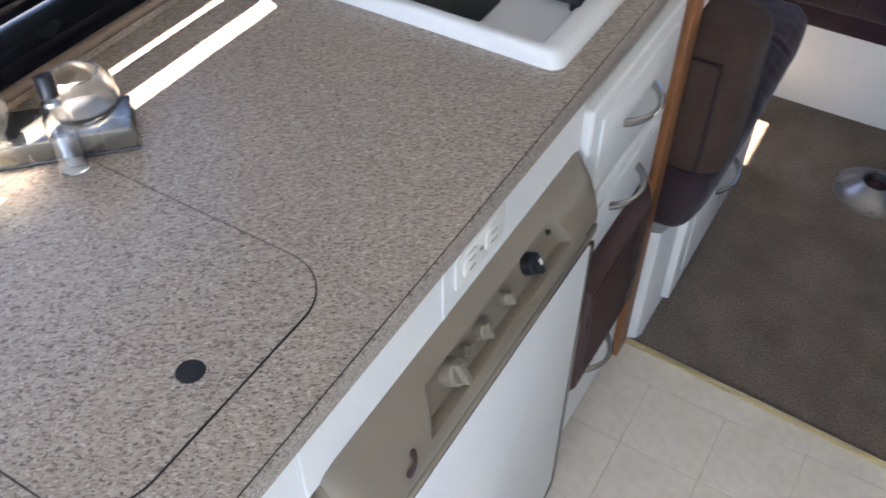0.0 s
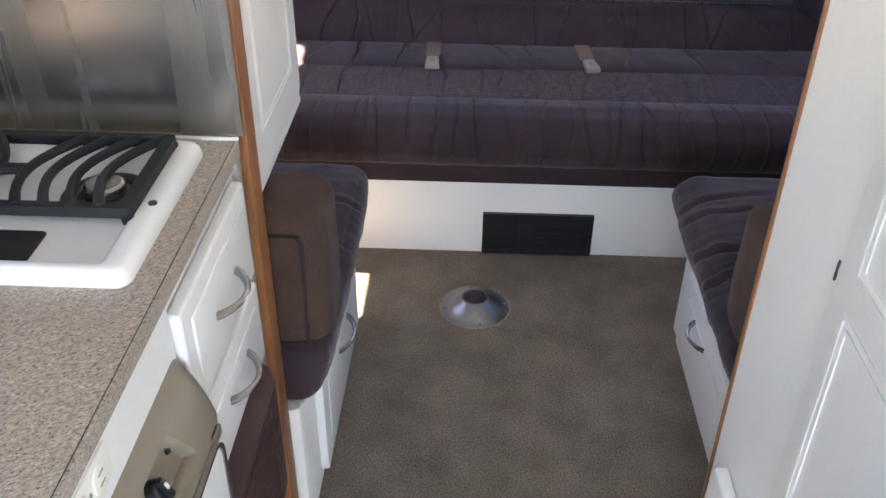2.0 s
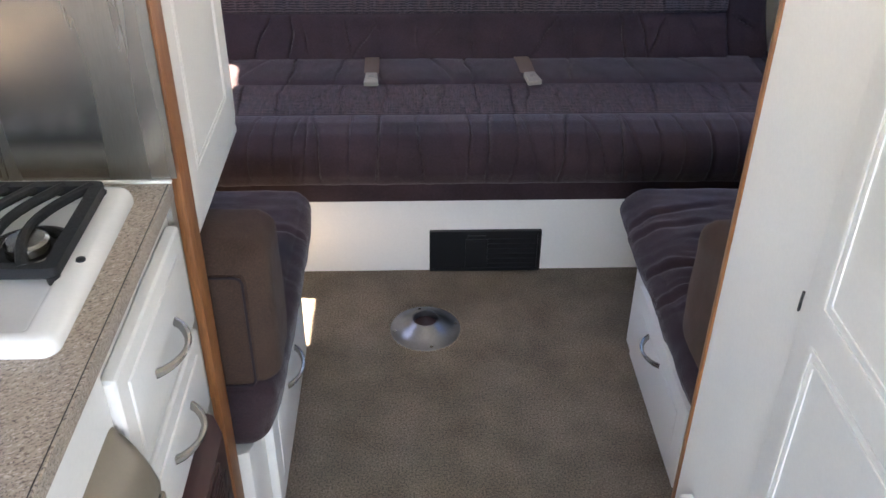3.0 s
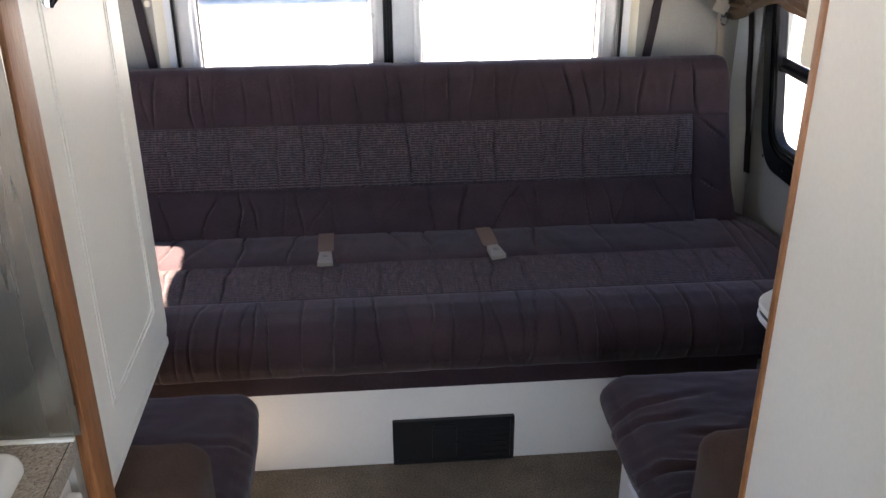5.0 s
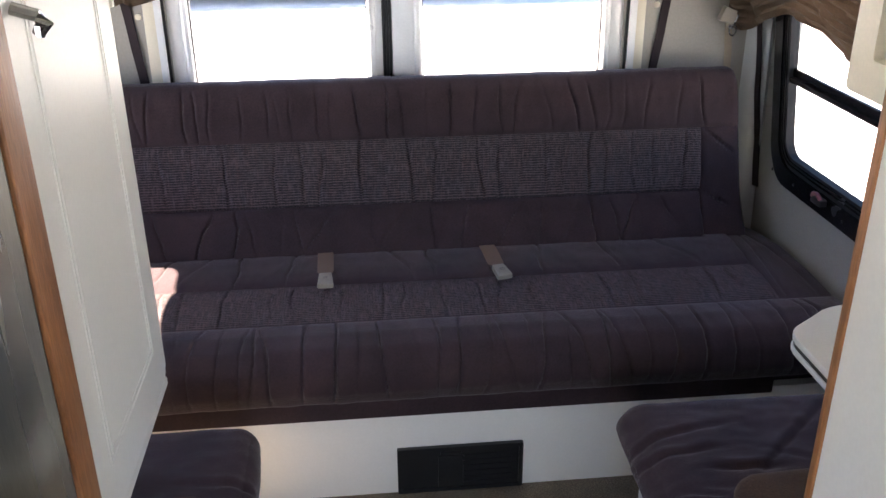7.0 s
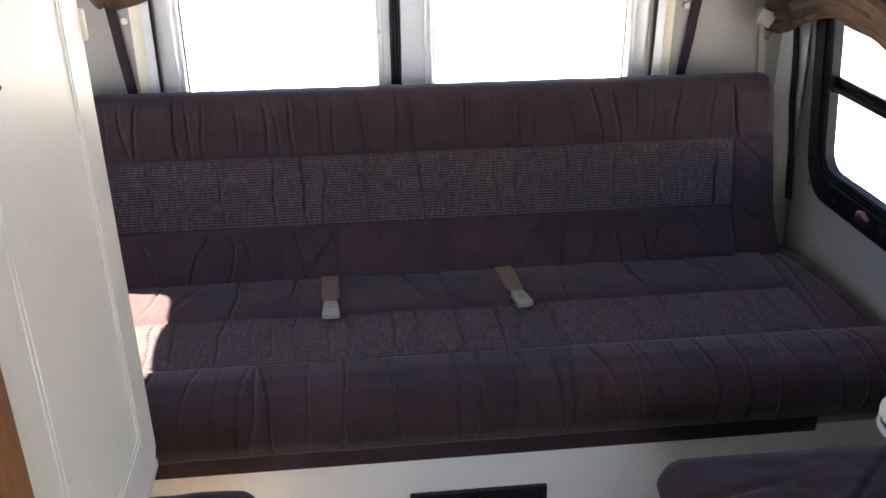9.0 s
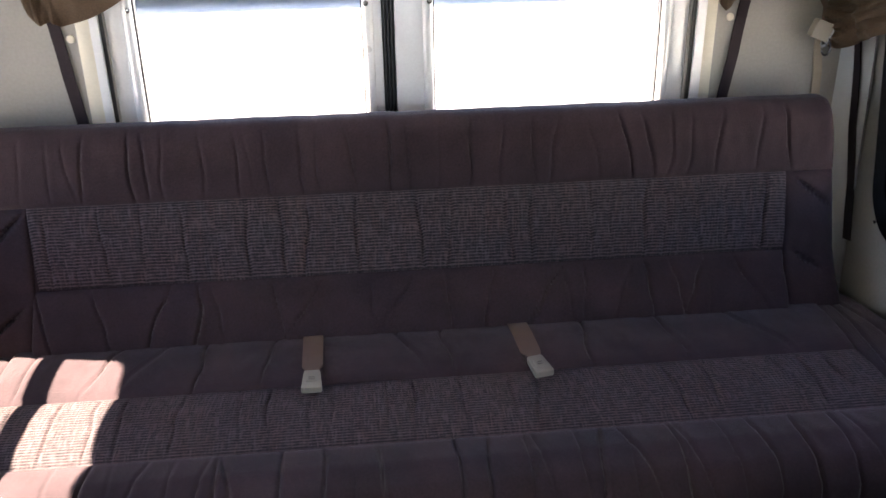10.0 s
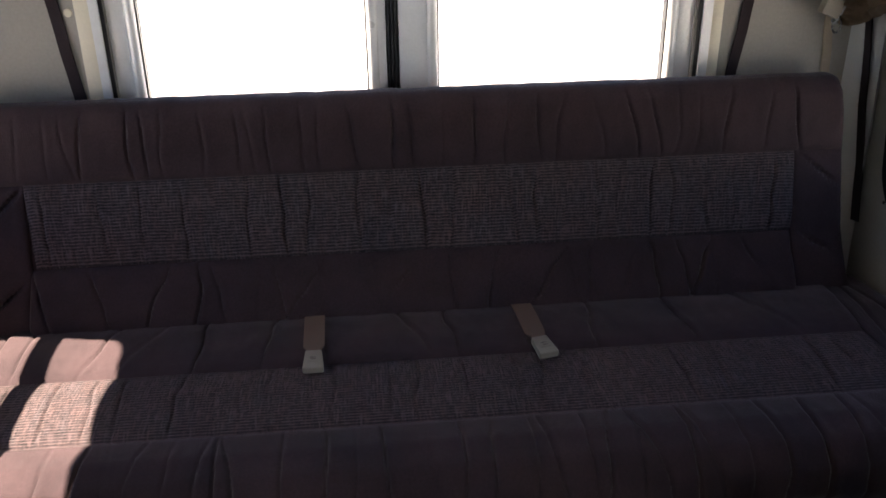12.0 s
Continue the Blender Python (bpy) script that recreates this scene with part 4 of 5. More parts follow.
# ---- dinette benches ----
def bench(side, name_label, base_x, door_x, cush_x):
    """side 1: bench against the left wall, -1: against the right wall. The coordinates are those of the aisle side."""
    wall = LEFT if side > 0 else RIGHT
    lo, hi = min(wall + side * 0.002, base_x), max(wall + side * 0.002, base_x)
    b = thing("dinette_bench", ((lo + hi) / 2, 0.35, 0.0), name_label, "bench", "dinette benches")
    start = 0.012 if side > 0 else -0.108
    part("base", prism(bmesh.new(), [(lo, start), (hi - 0.02 if side > 0 else hi, start)] + ([(hi - 0.006, 0.018), (hi, 0.035)] if side > 0 else []) + [(hi, 0.66), (lo, 0.66)], "z", 0.0, 0.298), WHITE, b)
    y0, y1 = (0.118, 0.60) if side > 0 else (0.15, 0.565)
    z0, z1 = (0.034, 0.272) if side > 0 else (0.034, 0.24)
    d = part("door", boxed(min(base_x, door_x), max(base_x, door_x), y0, y1, z0, z1, bevel=0.005), WHITE, b)
    part("raised_field", boxed(min(door_x - side * 0.001, door_x + side * 0.002), max(door_x - side * 0.001, door_x + side * 0.002), y0 + 0.05, y1 - 0.05, z0 + 0.045, z1 - 0.045, bevel=0.0012), WHITE, d)
    hy = (0.300, 0.425) if side > 0 else (0.342, 0.440)
    part("handle", bow_handle((door_x, hy[0], 0.190), (door_x, hy[1], 0.190), (side, 0, 0), 0.026), NICKEL, d, "brushed nickel bow handle")
    c0, c1 = (wall + 0.004, cush_x) if side > 0 else (cush_x, wall - 0.004)
    folds = []
    rnd = random.Random(11 + side)
    for i in range(14 if side > 0 else 22):
        folds.append((cush_x - side * rnd.uniform(0.0, 0.24 if side < 0 else 0.40), rnd.uniform(0.18, 0.56), rnd.uniform(0.05, 0.11), rnd.gauss(0.0, 0.16) - (0.12 if side < 0 else 0.0), rnd.uniform(0.004, 0.010) * (0.35 if side > 0 else 1.0)))
    if side < 0:
        folds += [(cush_x + 0.30, 0.52, 0.16, 0.75, 0.007), (cush_x + 0.36, 0.40, 0.14, -0.5, 0.006)]
    soft = cushion(c0, c1, start + 0.004, 0.678, 0.300, 0.441, 0.036 if side > 0 else 0.050, 0.012, 0.004, side * 7, 120, folds)
    tuck = 0.020 if side > 0 else 0.042
    for v in soft.verts:
        near = max(0.0, 1 - abs(v.co.x - cush_x) / 0.12)
        v.co.x -= side * tuck * near * max(0.0, min(1.0, (0.395 - v.co.z) / 0.09))
    solid("seat_cushion", soft, VELOUR, "plump dark brown velour seat cushion, wrinkled", "cushion", "bench seat cushions")
    e0, e1 = (wall + 0.004, 0.080) if side > 0 else (0.764, wall - 0.004)
    bk = thing("back_cushion", ((e0 + e1) / 2, 0.09, 0.43), "brown fabric back cushion leaning on the partition", "cushion", "bench back cushions")
    part("pad", cushion(e0, e1, 0.030 if side > 0 else -0.092, 0.165, 0.430, 0.702 if side > 0 else 0.674, 0.030, 0.006, 0.003, side * 3, 30), CORD, bk)
    f0, f1 = (e0 + 0.02, e1 - 0.032) if side > 0 else (e0 + 0.032, e1 - 0.02)
    part("back_panel", cushion(f0, f1, start + 0.010, start + 0.048, 0.440, 0.660, 0.012, 0.002, 0.001, 5, 14), CORD, bk)
    cord = [(x, start + 0.0105, z) for x, z in rounded(f0 + 0.004, f1 - 0.004, 0.444, 0.656, 0.012, 4)]
    part("piping", sweep(bmesh.new(), cord + cord[:1], 0.0022, 0.0022, (0, 1, 0), 6), RIBBON, bk, "dark piping")
    return b


bench(1, "white dinette bench base with a drawer door and bow handle", 0.022, 0.040, 0.068)
bench(-1, "white dinette bench base with a panel door and bow handle", 0.828, 0.810, 0.765)

# cabinet above the first bench
cab = thing("wall_cabinet", (-0.3, 0.2, 0.745), "white wall cabinet with a routed door above the bench", "cabinet")
part("body", boxed(LEFT + 0.002, -0.036, 0.0015, 0.365, 0.748, TOP - 0.002), WHITE, cab)
# black block in the gap behind the door, in place of its shade
part("gap", boxed(-0.036, -0.030, 0.006, 0.360, 0.752, TOP - 0.01), BLACK, cab)
leaf = part("door", prism(bmesh.new(), rounded(0.004, 0.374, 0.742, TOP - 0.02, 0.015, 8), "x", -0.030, -0.008, 0.006, 3), WHITE, cab)
for k in (0.0, 0.009):
    part("moulding", ring(bmesh.new(), rounded(0.075 + k, 0.318 - k, 0.808 + k, 1.86 - k, 0.004, 2), rounded(0.079 + k, 0.314 - k, 0.812 + k, 1.856 - k, 0.003, 2), "x", -0.0085, -0.0068), WHITE, leaf)
part("edge_band", boxed(-0.034, -0.0295, 0.03, 0.350, 0.7445, 0.749), NICKEL, cab)
part("door_pull", sweep(bmesh.new(), [(-0.008, 0.047, 1.315), (0.012, 0.050, 1.308), (0.016, 0.052, 1.30), (0.010, 0.052, 1.292)], 0.009, 0.006), NICKEL, leaf, "metal pull knob")
part("bottom_board", boxed(LEFT + 0.002, -0.010, 0.0025, 0.381, 0.721, 0.7355, bevel=0.004), WHITE, cab)
# black filler that gives the slot over the board its shade
part("bottom_gap", boxed(-0.20, -0.017, 0.006, 0.366, 0.7355, 0.748), BLACK, cab)
part("door_catch", boxed(-0.020, -0.004, 0.3735, 0.384, 1.262, 1.294, bevel=0.003), CREAM, cab, "small cream catch at the door edge")
part("loose_thread", sweep(bmesh.new(), [(-0.032, 0.235, 0.746), (-0.029, 0.232, 0.733), (-0.031, 0.226, 0.724)], 0.0006, 0.0006), WHITE, cab)

# cabinet and table over the second bench
ov = thing("overhead_cabinet", (1.1, 0.1, 1.19), "cream overhead cabinet with a recessed door frame", "cabinet")
part("body", boxed(0.862, RIGHT - 0.002, -0.108, 0.175, 1.19, TOP - 0.002), CREAM, ov)
part("door_frame", ring(bmesh.new(), rounded(-0.108, 0.184, 1.184, TOP - 0.02, 0.008), rounded(-0.066, 0.140, 1.225, TOP - 0.06, 0.006), "x", 0.840, 0.862), CREAM, ov)
part("door_field", boxed(0.853, 0.862, -0.072, 0.146, 1.22, TOP - 0.05), WHITE, ov)

tab = thing("side_table", (1.15, 0.2, 0.77), "white laminate table top with a dark banded edge", "table")
outline = [(0.889, -0.108), (0.889, 0.278), (0.891, 0.290), (0.896, 0.300), (0.904, 0.309), (0.965, 0.351), (0.980, 0.359), (0.998, 0.364), (1.02, 0.366)] + [(RIGHT - 0.03, 0.366), (RIGHT - 0.03, -0.108)]
part("top", prism(bmesh.new(), outline, "z", 0.789, 0.800, 0.003), WHITE, tab)
inner = [(x + 0.002, y - 0.002 if y > 0 else y) for x, y in outline]
part("edge_band", prism(bmesh.new(), inner, "z", 0.781, 0.789), BLACK, tab, "dark edge band")
part("lower_band", prism(bmesh.new(), outline, "z", 0.772, 0.781, 0.002), ALU, tab, "pale metal edge")
part("wall_bracket", boxed(RIGHT - 0.030, RIGHT - 0.001, 0.0, 0.34, 0.73, 0.790), ALU, tab)

# ---- floor flange ----
flange = thing("table_leg_socket", (0.326, 0.716, 0.0), "chrome floor socket for a table leg, sunk in the carpet", "floor socket")
part("dish", lathe(bmesh.new(), [(0.089, 0.0), (0.088, 0.003), (0.076, 0.0045), (0.058, 0.014), (0.040, 0.029), (0.034, 0.034), (0.0305, 0.034), (0.0300, 0.008), (0.002, 0.007)], (0.326, 0.716, 0.0), "z", 48), DULL_CHROME, flange)
part("socket_bottom", lathe(bmesh.new(), [(0.0298, 0.0), (0.0298, 0.016), (0.002, 0.017)], (0.326, 0.716, 0.001), "z", 32), BROWN, flange, "dark socket hole")
for i in range(4):
    a = radians(-80 + 90 * i)
    part("screw", lathe(bmesh.new(), [(0.004, 0), (0.0035, 0.002), (0.001, 0.003)], (0.326 + 0.078 * math.cos(a), 0.716 + 0.078 * math.sin(a), 0.0035), "z", 10), NICKEL, flange)
bm = bmesh.new()
rnd = random.Random(8)
for i in range(120):
    a = 2 * math.pi * i / 120
    r = 0.0885 + rnd.uniform(0, 0.004)
    sweep(bm, [(0.326 + r * math.cos(a), 0.716 + r * math.sin(a), 0.0), (0.326 + (r + 0.001) * math.cos(a), 0.716 + (r + 0.001) * math.sin(a), 0.0025 + rnd.uniform(0, 0.002))], 0.0010, 0.0010, steps=4)
part("frayed_carpet", bm, material("frayed_pile", (0.34, 0.30, 0.23), 0.95, grain=0.2), flange, "frayed pile round the rim")

# ---- sofa ----
S0, S1 = -0.585, 1.425
sofa = thing("sofa", (0.42, 1.3, 0.0), "long dark brown pleated sofa with tweed panels, lap belts on seat", "sofa")
part("plinth", boxed(LEFT + 0.002, RIGHT - 0.002, 0.975, REAR - 0.002, 0.0, 0.240, bevel=0.002), WHITE, sofa, "white painted plinth")
part("skirt", boxed(S0, 1.253, 0.966, 0.985, 0.226, 0.312, bevel=0.006), VELOUR, sofa)
part("seat_board", boxed(S0 + 0.01, S1 - 0.01, 1.00, REAR - 0.03, 0.240, 0.34), VELOUR, sofa)
roll_profile = [(1.010, 0.300), (0.960, 0.300), (0.925, 0.315), (0.908, 0.350), (0.912, 0.390), (0.945, 0.420), (0.995, 0.430), (1.072, 0.424)]
part("front_roll", band(roll_profile, (S0, S0), (S1, S1), 0.014, pleat_row(1, S0, S1, 0.055, 0.03, 0.6), 1, deep=0.0042, rows=40, keep=(0.22, 1.0)), VELOUR, sofa)
part("seat_tweed", band([(1.072, 0.424), (1.12, 0.428), (1.20, 0.428), (1.274, 0.424)], (-0.44, -0.44), (1.29, 1.30), 0.010, pleat_row(2, -0.44, 1.3, 0.07, 0.012), 2, deep=0.004, rows=18), TWEED, sofa, "ribbed grey tweed seat strip")
part("seat_rear", band([(1.274, 0.424), (1.34, 0.426), (1.42, 0.424), (1.50, 0.416)], (-0.44, -0.44), (1.30, 1.32), 0.010, pleat_row(3, -0.44, 1.3, 0.14, 0.05), 3, deep=0.004, rows=18), VELOUR, sofa)
for x0, x1 in (((S0, S0), (-0.44, -0.44)), ((1.29, 1.32), (S1, S1))):
    part("seat_end", band([(1.072, 0.424), (1.20, 0.428), (1.36, 0.424), (1.50, 0.405), (1.64, 0.38)], x0, x1, 0.010, [(x0[0] + 0.05, 0.06, 0.7), (x0[0] + 0.09, -0.03, 0.6)], 4, deep=0.004, rows=26), VELOUR, sofa)

B0, B1 = -0.48, 1.335
low_profile = [(1.452, 0.405), (1.474, 0.445), (1.515, 0.495), (1.532, 0.537)]
part("back_lower", band(low_profile, (-0.40, -0.40), (1.245, 1.245), 0.018, pleat_row(5, -0.40, 1.24, 0.075, 0.05, 0.6), 5, deep=0.005, rows=20), VELOUR, sofa)
part("back_tweed", band([(1.532, 0.537), (1.541, 0.60), (1.549, 0.66), (1.556, 0.716)], (-0.385, -0.385), (1.250, 1.238), 0.012, pleat_row(6, -0.38, 1.24, 0.062, 0.010), 6, deep=0.005, rows=24), TWEED, sofa, "ribbed grey tweed back strip")
top_profile = [(1.556, 0.716), (1.560, 0.76), (1.566, 0.80), (1.576, 0.835), (1.596, 0.856), (1.622, 0.858), (1.648, 0.842), (1.660, 0.80)]
part("back_top", band(top_profile, (B0 - 0.008, B0 + 0.004), (1.346, 1.322), 0.014, pleat_row(7, B0, B1, 0.058, 0.026, 0.6), 7, deep=0.0044, rows=38, keep=(0.0, 0.58)), VELOUR, sofa)
end_profile = [(1.472, 0.405), (1.490, 0.445), (1.517, 0.495), (1.534, 0.537), (1.543, 0.60), (1.551, 0.66), (1.558, 0.716)]
part("back_end", band(end_profile, (1.250, 1.236), (1.376, 1.346), 0.014, [], 8, deep=0.004, rows=44, creases=((1.250, 0.98, 1.350, 0.74), (1.258, 0.44, 1.33, 0.30))), VELOUR, sofa)
part("back_end", band(end_profile, (-0.54, -0.488), (-0.40, -0.385), 0.014, [], 9, deep=0.005, rows=44, creases=((-0.392, 0.97, -0.48, 0.72), (-0.41, 0.36, -0.50, 0.12))), VELOUR, sofa)
bm = prism(bmesh.new(), [(1.50, 0.40), (1.57, 0.71), (1.585, 0.825), (1.61, 0.845), (1.64, 0.83), (1.66, 0.40)], "x", -0.47, 1.325, 0.004)
part("back_core", bm, VELOUR, sofa)

for x, dx, spin in ((0.186, 0.003, 0.0), (0.628, 0.006, 0.22)):
    belt = thing("lap_belt", (x, 1.32, 0.445), "tan lap belt with a beige buckle lying on the sofa seat", "seat belt", "lap belts")
    pts = [(x - dx, 1.490, 0.420), (x - dx * 0.8, 1.455, 0.4335), (x - dx * 0.4, 1.40, 0.4390), (x, 1.32, 0.4415), (x + dx * 0.3, 1.296, 0.447), (x + dx * 0.4, 1.274, 0.446)]
    bm = bmesh.new()
    rows = []
    for k, (px, py, pz) in enumerate(pts):
        w = 0.021 if k < 4 else 0.0135
        rows.append([bm.verts.new((px - w, py, pz)), bm.verts.new((px + w, py, pz + 0.001)), bm.verts.new((px + w, py, pz - 0.002)), bm.verts.new((px - w, py, pz - 0.002))])
    for a, b in zip(rows, rows[1:]):
        for i in range(4):
            j = (i + 1) % 4
            bm.faces.new((a[i], a[j], b[j], b[i]))
    bm.faces.new(rows[0]), bm.faces.new(rows[-1][::-1])
    bmesh.ops.recalc_face_normals(bm, faces=bm.faces)
    part("strap", bm, WEBBING, belt)
    bm = bmesh.new()
    box(bm, -0.020, 0.020, -0.027, 0.028, 0.0, 0.015, bevel=0.004)
    for v in bm.verts:
        v.co.x *= 1.0 - 0.22 * max(0.0, v.co.y / 0.028)
    m = Matrix.Translation((x + dx * 0.6, 1.249, 0.443)) @ Matrix.Rotation(spin, 4, "Z") @ Matrix.Rotation(radians(6), 4, "X")
    bmesh.ops.transform(bm, matrix=m, verts=bm.verts)
    bk = part("buckle", bm, BUCKLE, belt, "beige plastic buckle")
    bm = bmesh.new()
    box(bm, -0.011, 0.011, -0.010, 0.008, 0.0152, 0.0172, bevel=0.001)
    bmesh.ops.transform(bm, matrix=m, verts=bm.verts)
    part("press_button", bm, BUCKLE, bk)
    for dy in (-0.004, 0.002):
        bm = bmesh.new()
        box(bm, -0.006, 0.006, dy, dy + 0.0012, 0.0171, 0.0176)
        bmesh.ops.transform(bm, matrix=m, verts=bm.verts)
        part("lettering_bar", bm, BLACK, bk)

ventil = thing("floor_register", (0.495, 0.972, 0.0), "black plastic air register low in the plinth", "vent")
part("frame", ring(bmesh.new(), rounded(0.342, 0.646, 0.003, 0.132, 0.003, 2), rounded(0.352, 0.636, 0.012, 0.123, 0.002, 2), "y", 0.964, 0.9765), BLACK, ventil)
part("damper", boxed(0.352, 0.636, 0.969, 0.9745, 0.012, 0.123), BLACK, ventil)
part("sliding_tab", boxed(0.445, 0.495, 0.962, 0.970, 0.111, 0.117, bevel=0.0015), BLACK, ventil)
for i in range(6):
    z = 0.022 + i * 0.016
    part("slat", boxed(0.502, 0.630, 0.9655, 0.970, z, z + 0.004), BLACK, ventil)
part("side_flap", boxed(0.440, 0.500, 0.9655, 0.970, 0.016, 0.105, bevel=0.001), BLACK, ventil)

# ---- curtains, straps and clip ----
def valance(name, pts, drop, label, bunch=1.0):
    """A gathered cloth swag along a line of (x, y, z) points at its lower edge."""
    bm, rows, n = bmesh.new(), [], 110
    rnd = random.Random(len(pts))
    for k in range(n + 1):
        f = k / n * (len(pts) - 1)
        i = min(int(f), len(pts) - 2)
        p = Vector(pts[i]).lerp(Vector(pts[i + 1]), f - i)
        side = (Vector(pts[i + 1]) - Vector(pts[i])).normalized().cross(Vector((0, 0, 1)))
        row = []
        for j in range(57):
            s, u = j / 56, k * 60 / 110
            fold = 0.012 * math.sin(u * 0.55 + 5 * s) + 0.016 * math.sin(11 * s + u * 0.12) + 0.016 * noise.noise(Vector((u * 0.3, s * 5, 1)))
            fold += (bunch - 1) * (0.011 * math.sin(80 * s + 2.5 * math.sin(u * 0.16) + 0.16 * u) + 0.022 * noise.noise(Vector((u * 0.25 + 5 * s, s * 26, 7))))
            belly = 0.030 * math.sin(math.pi * min(1, s * 1.3)) * (1 if s < 0.77 else 0.6)
            q = p + side * (belly + fold * (0.4 + 0.6 * s)) + Vector((0, 0, s * drop - 0.008 * bunch * math.sin(u * 0.21)))
            row.append(bm.verts.new(q))
        rows.append(row)
    for a, b in zip(rows, rows[1:]):
        for j in range(56):
            bm.faces.new((a[j], a[j + 1], b[j + 1], b[j]))
    bmesh.ops.solidify(bm, geom=bm.faces[:], thickness=0.004)
    bmesh.ops.recalc_face_normals(bm, faces=bm.faces)
    return solid(name, bm, CURTAIN, label, "curtain", "tied-up curtains")


valance("curtain", [(-0.350, REAR - 0.02, 1.098), (-0.322, REAR - 0.02, 1.062), (-0.285, REAR - 0.02, 1.058), (-0.149, REAR - 0.02, 1.112), (0.0, REAR - 0.02, 1.19)], 0.24, "tan curtain tied up at the rear window corner")
valance("curtain", [(0.86, REAR - 0.02, 1.20), (1.00, REAR - 0.02, 1.13), (1.079, REAR - 0.02, 1.080), (1.112, REAR - 0.02, 1.054), (1.16, REAR - 0.02, 1.10), (1.30, REAR - 0.02, 1.16)], 0.24, "tan curtain tied up at the rear window corner")
valance("curtain", [(1.36, REAR - 0.03, 0.962), (1.415, REAR - 0.09, 0.998), (1.430, 1.45, 1.026), (1.432, 1.28, 1.028), (1.432, 1.05, 0.990), (1.432, 0.75, 1.03), (1.432, 0.45, 1.05)], 0.30, "tan curtain rolled up above the side window", 2.0)


def ribbon(a, b, width, label, mat=RIBBON, across=(1, 0, 0)):
    a, b, c = Vector(a), Vector(b), Vector(across).normalized() * width / 2
    n = (b - a).cross(c).normalized() * 0.002
    bm = bmesh.new()
    rows = []
    for i in range(9):
        p = a.lerp(b, i / 8) + n * 1.2 * math.sin(i * 1.9)
        rows.append([bm.verts.new(p - c - n), bm.verts.new(p + c - n), bm.verts.new(p + c + n), bm.verts.new(p - c + n)])
    for p, q in zip(rows, rows[1:]):
        for i in range(4):
            j = (i + 1) % 4
            bm.faces.new((p[i], p[j], q[j], q[i]))
    bm.faces.new(rows[0]), bm.faces.new(rows[-1][::-1])
    bmesh.ops.recalc_face_normals(bm, faces=bm.faces)
    return solid("tie_strap", bm, mat, label, "strap", "curtain tie straps", smooth=False)


ribbon((-0.312, REAR - 0.006, 1.14), (-0.272, REAR - 0.006, 0.76), 0.024, "dark curtain tie strap on the rear wall")
ribbon((1.168, REAR - 0.006, 1.14), (1.120, REAR - 0.006, 0.76), 0.024, "dark curtain tie strap on the rear wall")
ribbon((1.428, REAR - 0.012, 1.05), (1.4585, 1.632, 0.505), 0.020, "dark curtain tie strap hanging in the corner", across=(0.5, -1, 0))
ribbon((1.338, REAR - 0.006, 1.02), (1.358, REAR - 0.006, 0.78), 0.020, "pale tan strap hanging behind the sofa end", PALE_STRAP)

clip = thing("belt_clip", (1.33, REAR - 0.03, 0.99), "beige belt buckle with a steel tongue hung on the curtain", "buckle")
m = Matrix.Translation((1.322, REAR - 0.055, 1.003)) @ Matrix.Rotation(radians(22), 4, "Y")
for name, args, mat, lab in (("housing", (-0.028, 0.014, -0.012, 0.012, -0.020, 0.020), BUCKLE, "beige plastic housing"), ("tongue", (0.012, 0.020, -0.010, 0.010, -0.030, 0.016), CHROME, "steel tongue")):
    bm = boxed(*args, bevel=0.004)
    bmesh.ops.transform(bm, matrix=m, verts=bm.verts)
    part(name, bm, mat, clip, lab)
part("ring", sweep(bmesh.new(), [Vector((1.335, REAR - 0.055, 0.965)) + Vector((0.010 * math.cos(a), 0.002, 0.016 * math.sin(a))) for a in [i * math.pi / 8 for i in range(17)]], 0.0022, 0.0022, (0, 1, 0)), CHROME, clip, "steel ring")
part("hook", sweep(bmesh.new(), [(1.325, REAR - 0.05, 1.02), (1.335, REAR - 0.03, 1.05), (1.34, REAR - 0.002, 1.06)], 0.008, 0.002), WEBBING, clip)

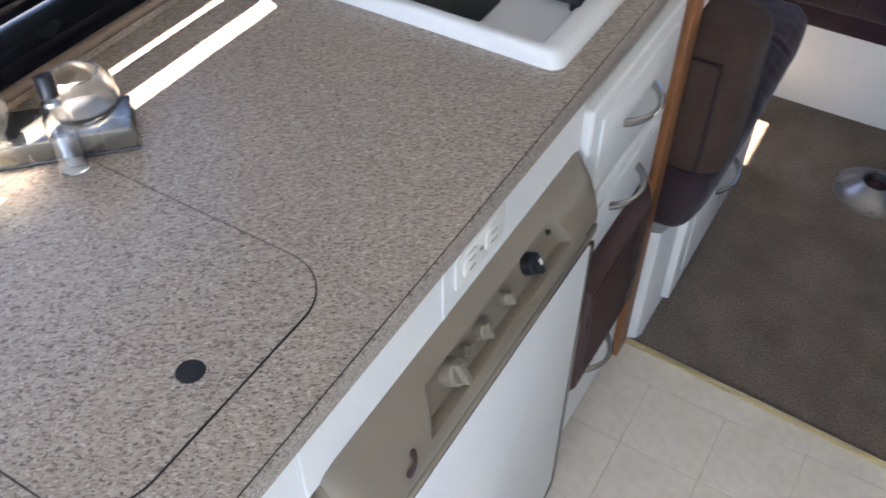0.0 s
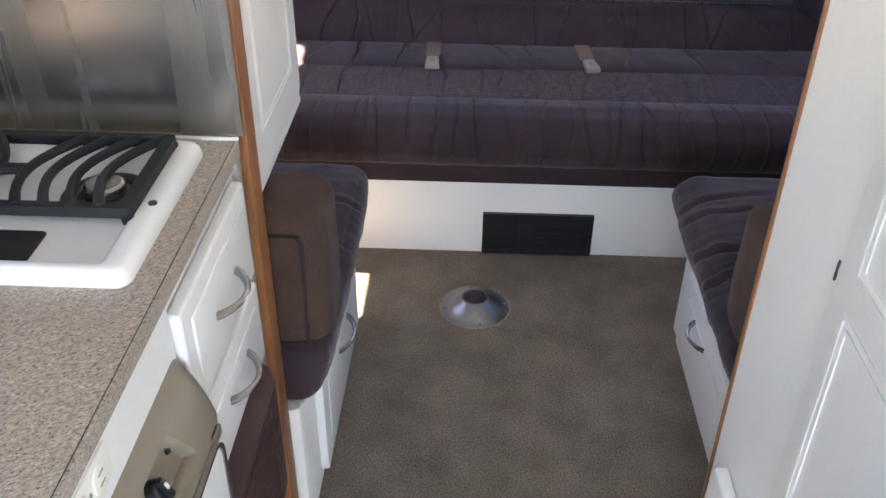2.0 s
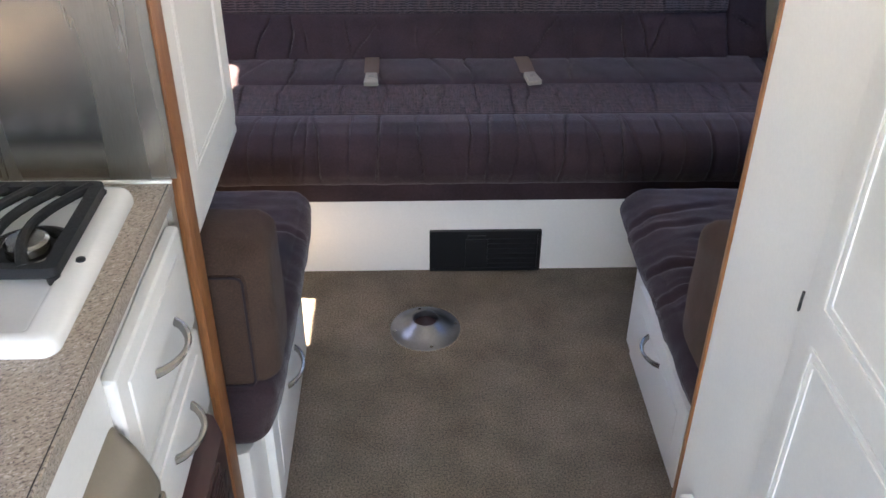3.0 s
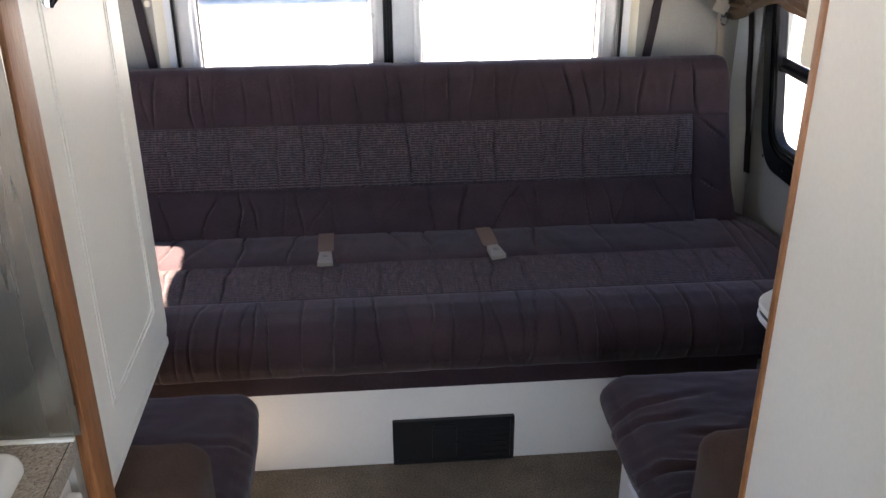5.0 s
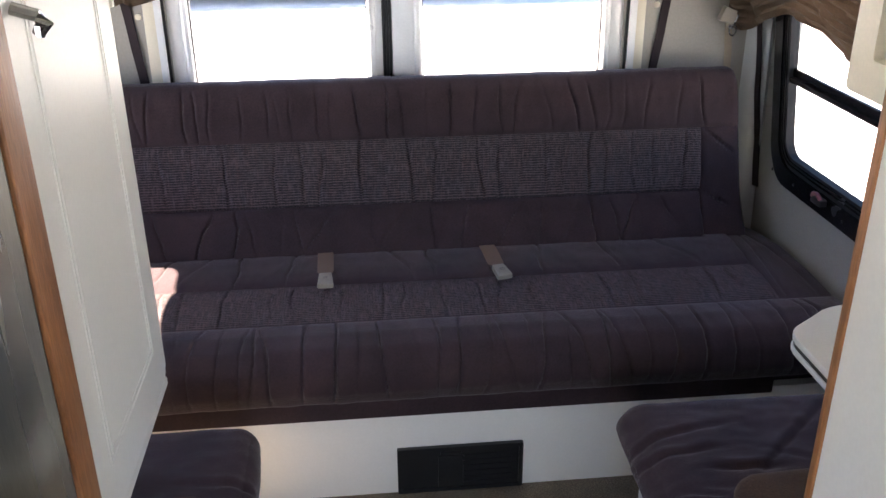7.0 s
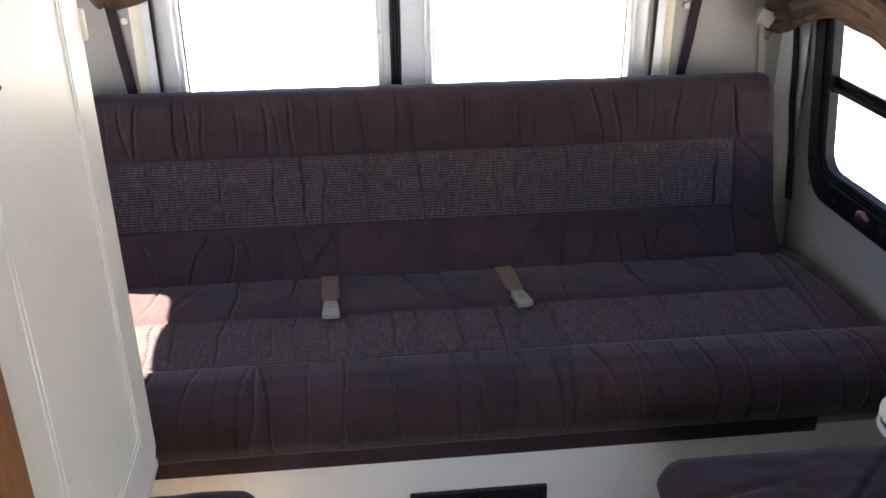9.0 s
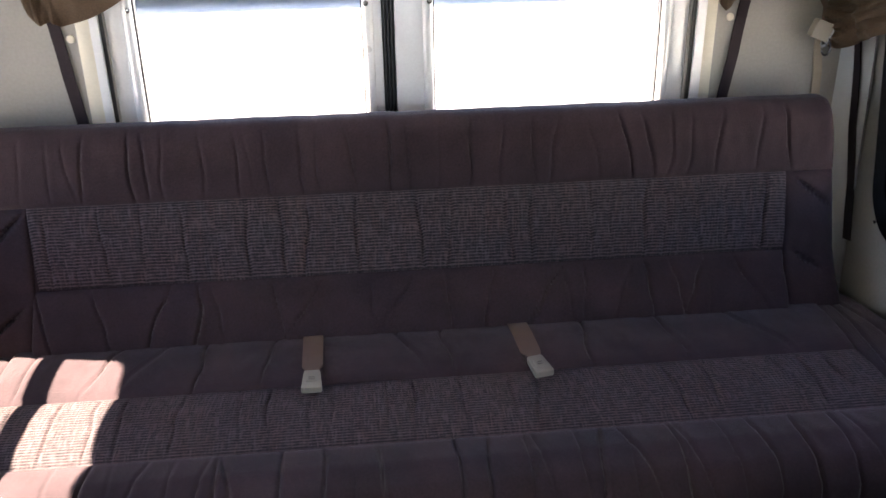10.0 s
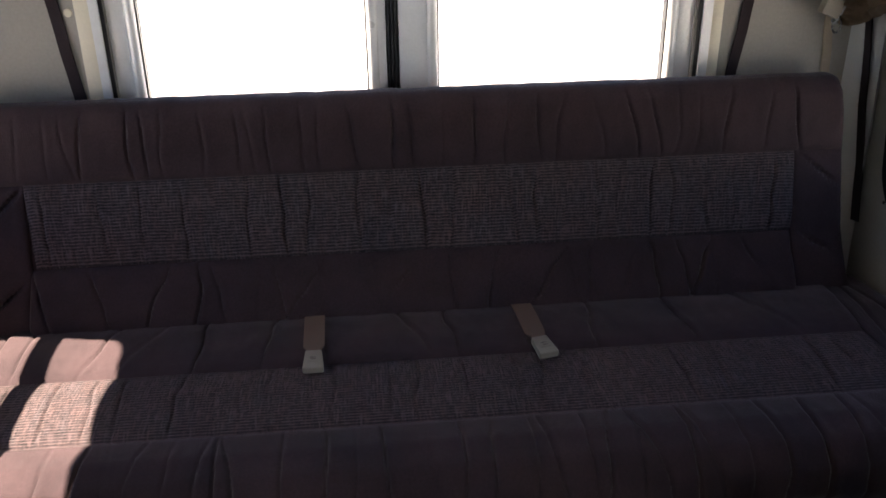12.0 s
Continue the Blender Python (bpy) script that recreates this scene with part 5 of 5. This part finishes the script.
# ---- parked trailer outside ----
trailer = thing("parked_trailer", (0.0, 15.0, -0.85), "long white trailer parked on the concrete outside", "trailer")
part("body", boxed(-7.5, 3.0, 13.6, 16.0, -0.40, 1.9, bevel=0.08), ALU, trailer)
part("skirt", boxed(-3.6, 2.6, 13.8, 15.8, -0.62, -0.40), ALU, trailer)
for x in (-5.0, -4.2):
    for y in (13.75, 15.55):
        part("wheel", lathe(bmesh.new(), [(0.12, 0.0), (0.30, 0.01), (0.33, 0.05), (0.33, 0.2), (0.30, 0.24), (0.1, 0.25)], (x, y, -0.52), "y", 24), RUBBER, trailer)
part("drawbar", boxed(3.0, 4.3, 14.7, 14.9, -0.50, -0.40), BLACK, trailer)
part("jack", boxed(3.9, 4.0, 14.75, 14.85, -0.85, -0.3), BLACK, trailer)

# ---- vinyl floor tiles ----
floor = bpy.data.objects["floor"]
bm = box(bmesh.new(), 0.0006, 0.1494, 0.0006, 0.1494, -0.006, 0.0, bevel=0.0012, segments=1)
tile_mesh = meshed(bm, "tile", VINYL, False)
for i in range(-3, 5):
    for j in range(-12, 0):
        x, y = 0.085 + 0.15 * i, -0.072 + 0.15 * j
        tile = new("tile", tile_mesh)
        tile.location, tile.parent = (x, y, 0.0), floor
bm = box(bmesh.new(), -0.37, 0.76, -0.0714, -0.004, -0.006, -0.0005, bevel=0.001, segments=1)
part("tile", bm, VINYL, floor)

# ---- the side wall leans inwards above the window sill, as van bodies do ----
LEAN_FROM, LEAN = 0.62, 0.11
wall_bm = bmesh.new()
wall_bm.from_mesh(bpy.data.objects["wall_right"].data)
bmesh.ops.bisect_plane(wall_bm, geom=wall_bm.verts[:] + wall_bm.edges[:] + wall_bm.faces[:], plane_co=(0, 0, LEAN_FROM), plane_no=(0, 0, 1))
wall_bm.to_mesh(bpy.data.objects["wall_right"].data)
wall_bm.free()
side = bpy.data.objects["window_2"]
for ob in [bpy.data.objects["wall_right"], bpy.data.objects["trim_corner"], bpy.data.objects["curtain.002"], bpy.data.objects["tie_strap.002"], side] + list(side.children):
    for v in ob.data.vertices:
        ease = 1.0 if ob == side or ob.parent == side else max(0.0, min(1.0, (REAR - v.co.y) / 0.16))
        v.co.x -= LEAN * ease * max(0.0, v.co.z - LEAN_FROM)
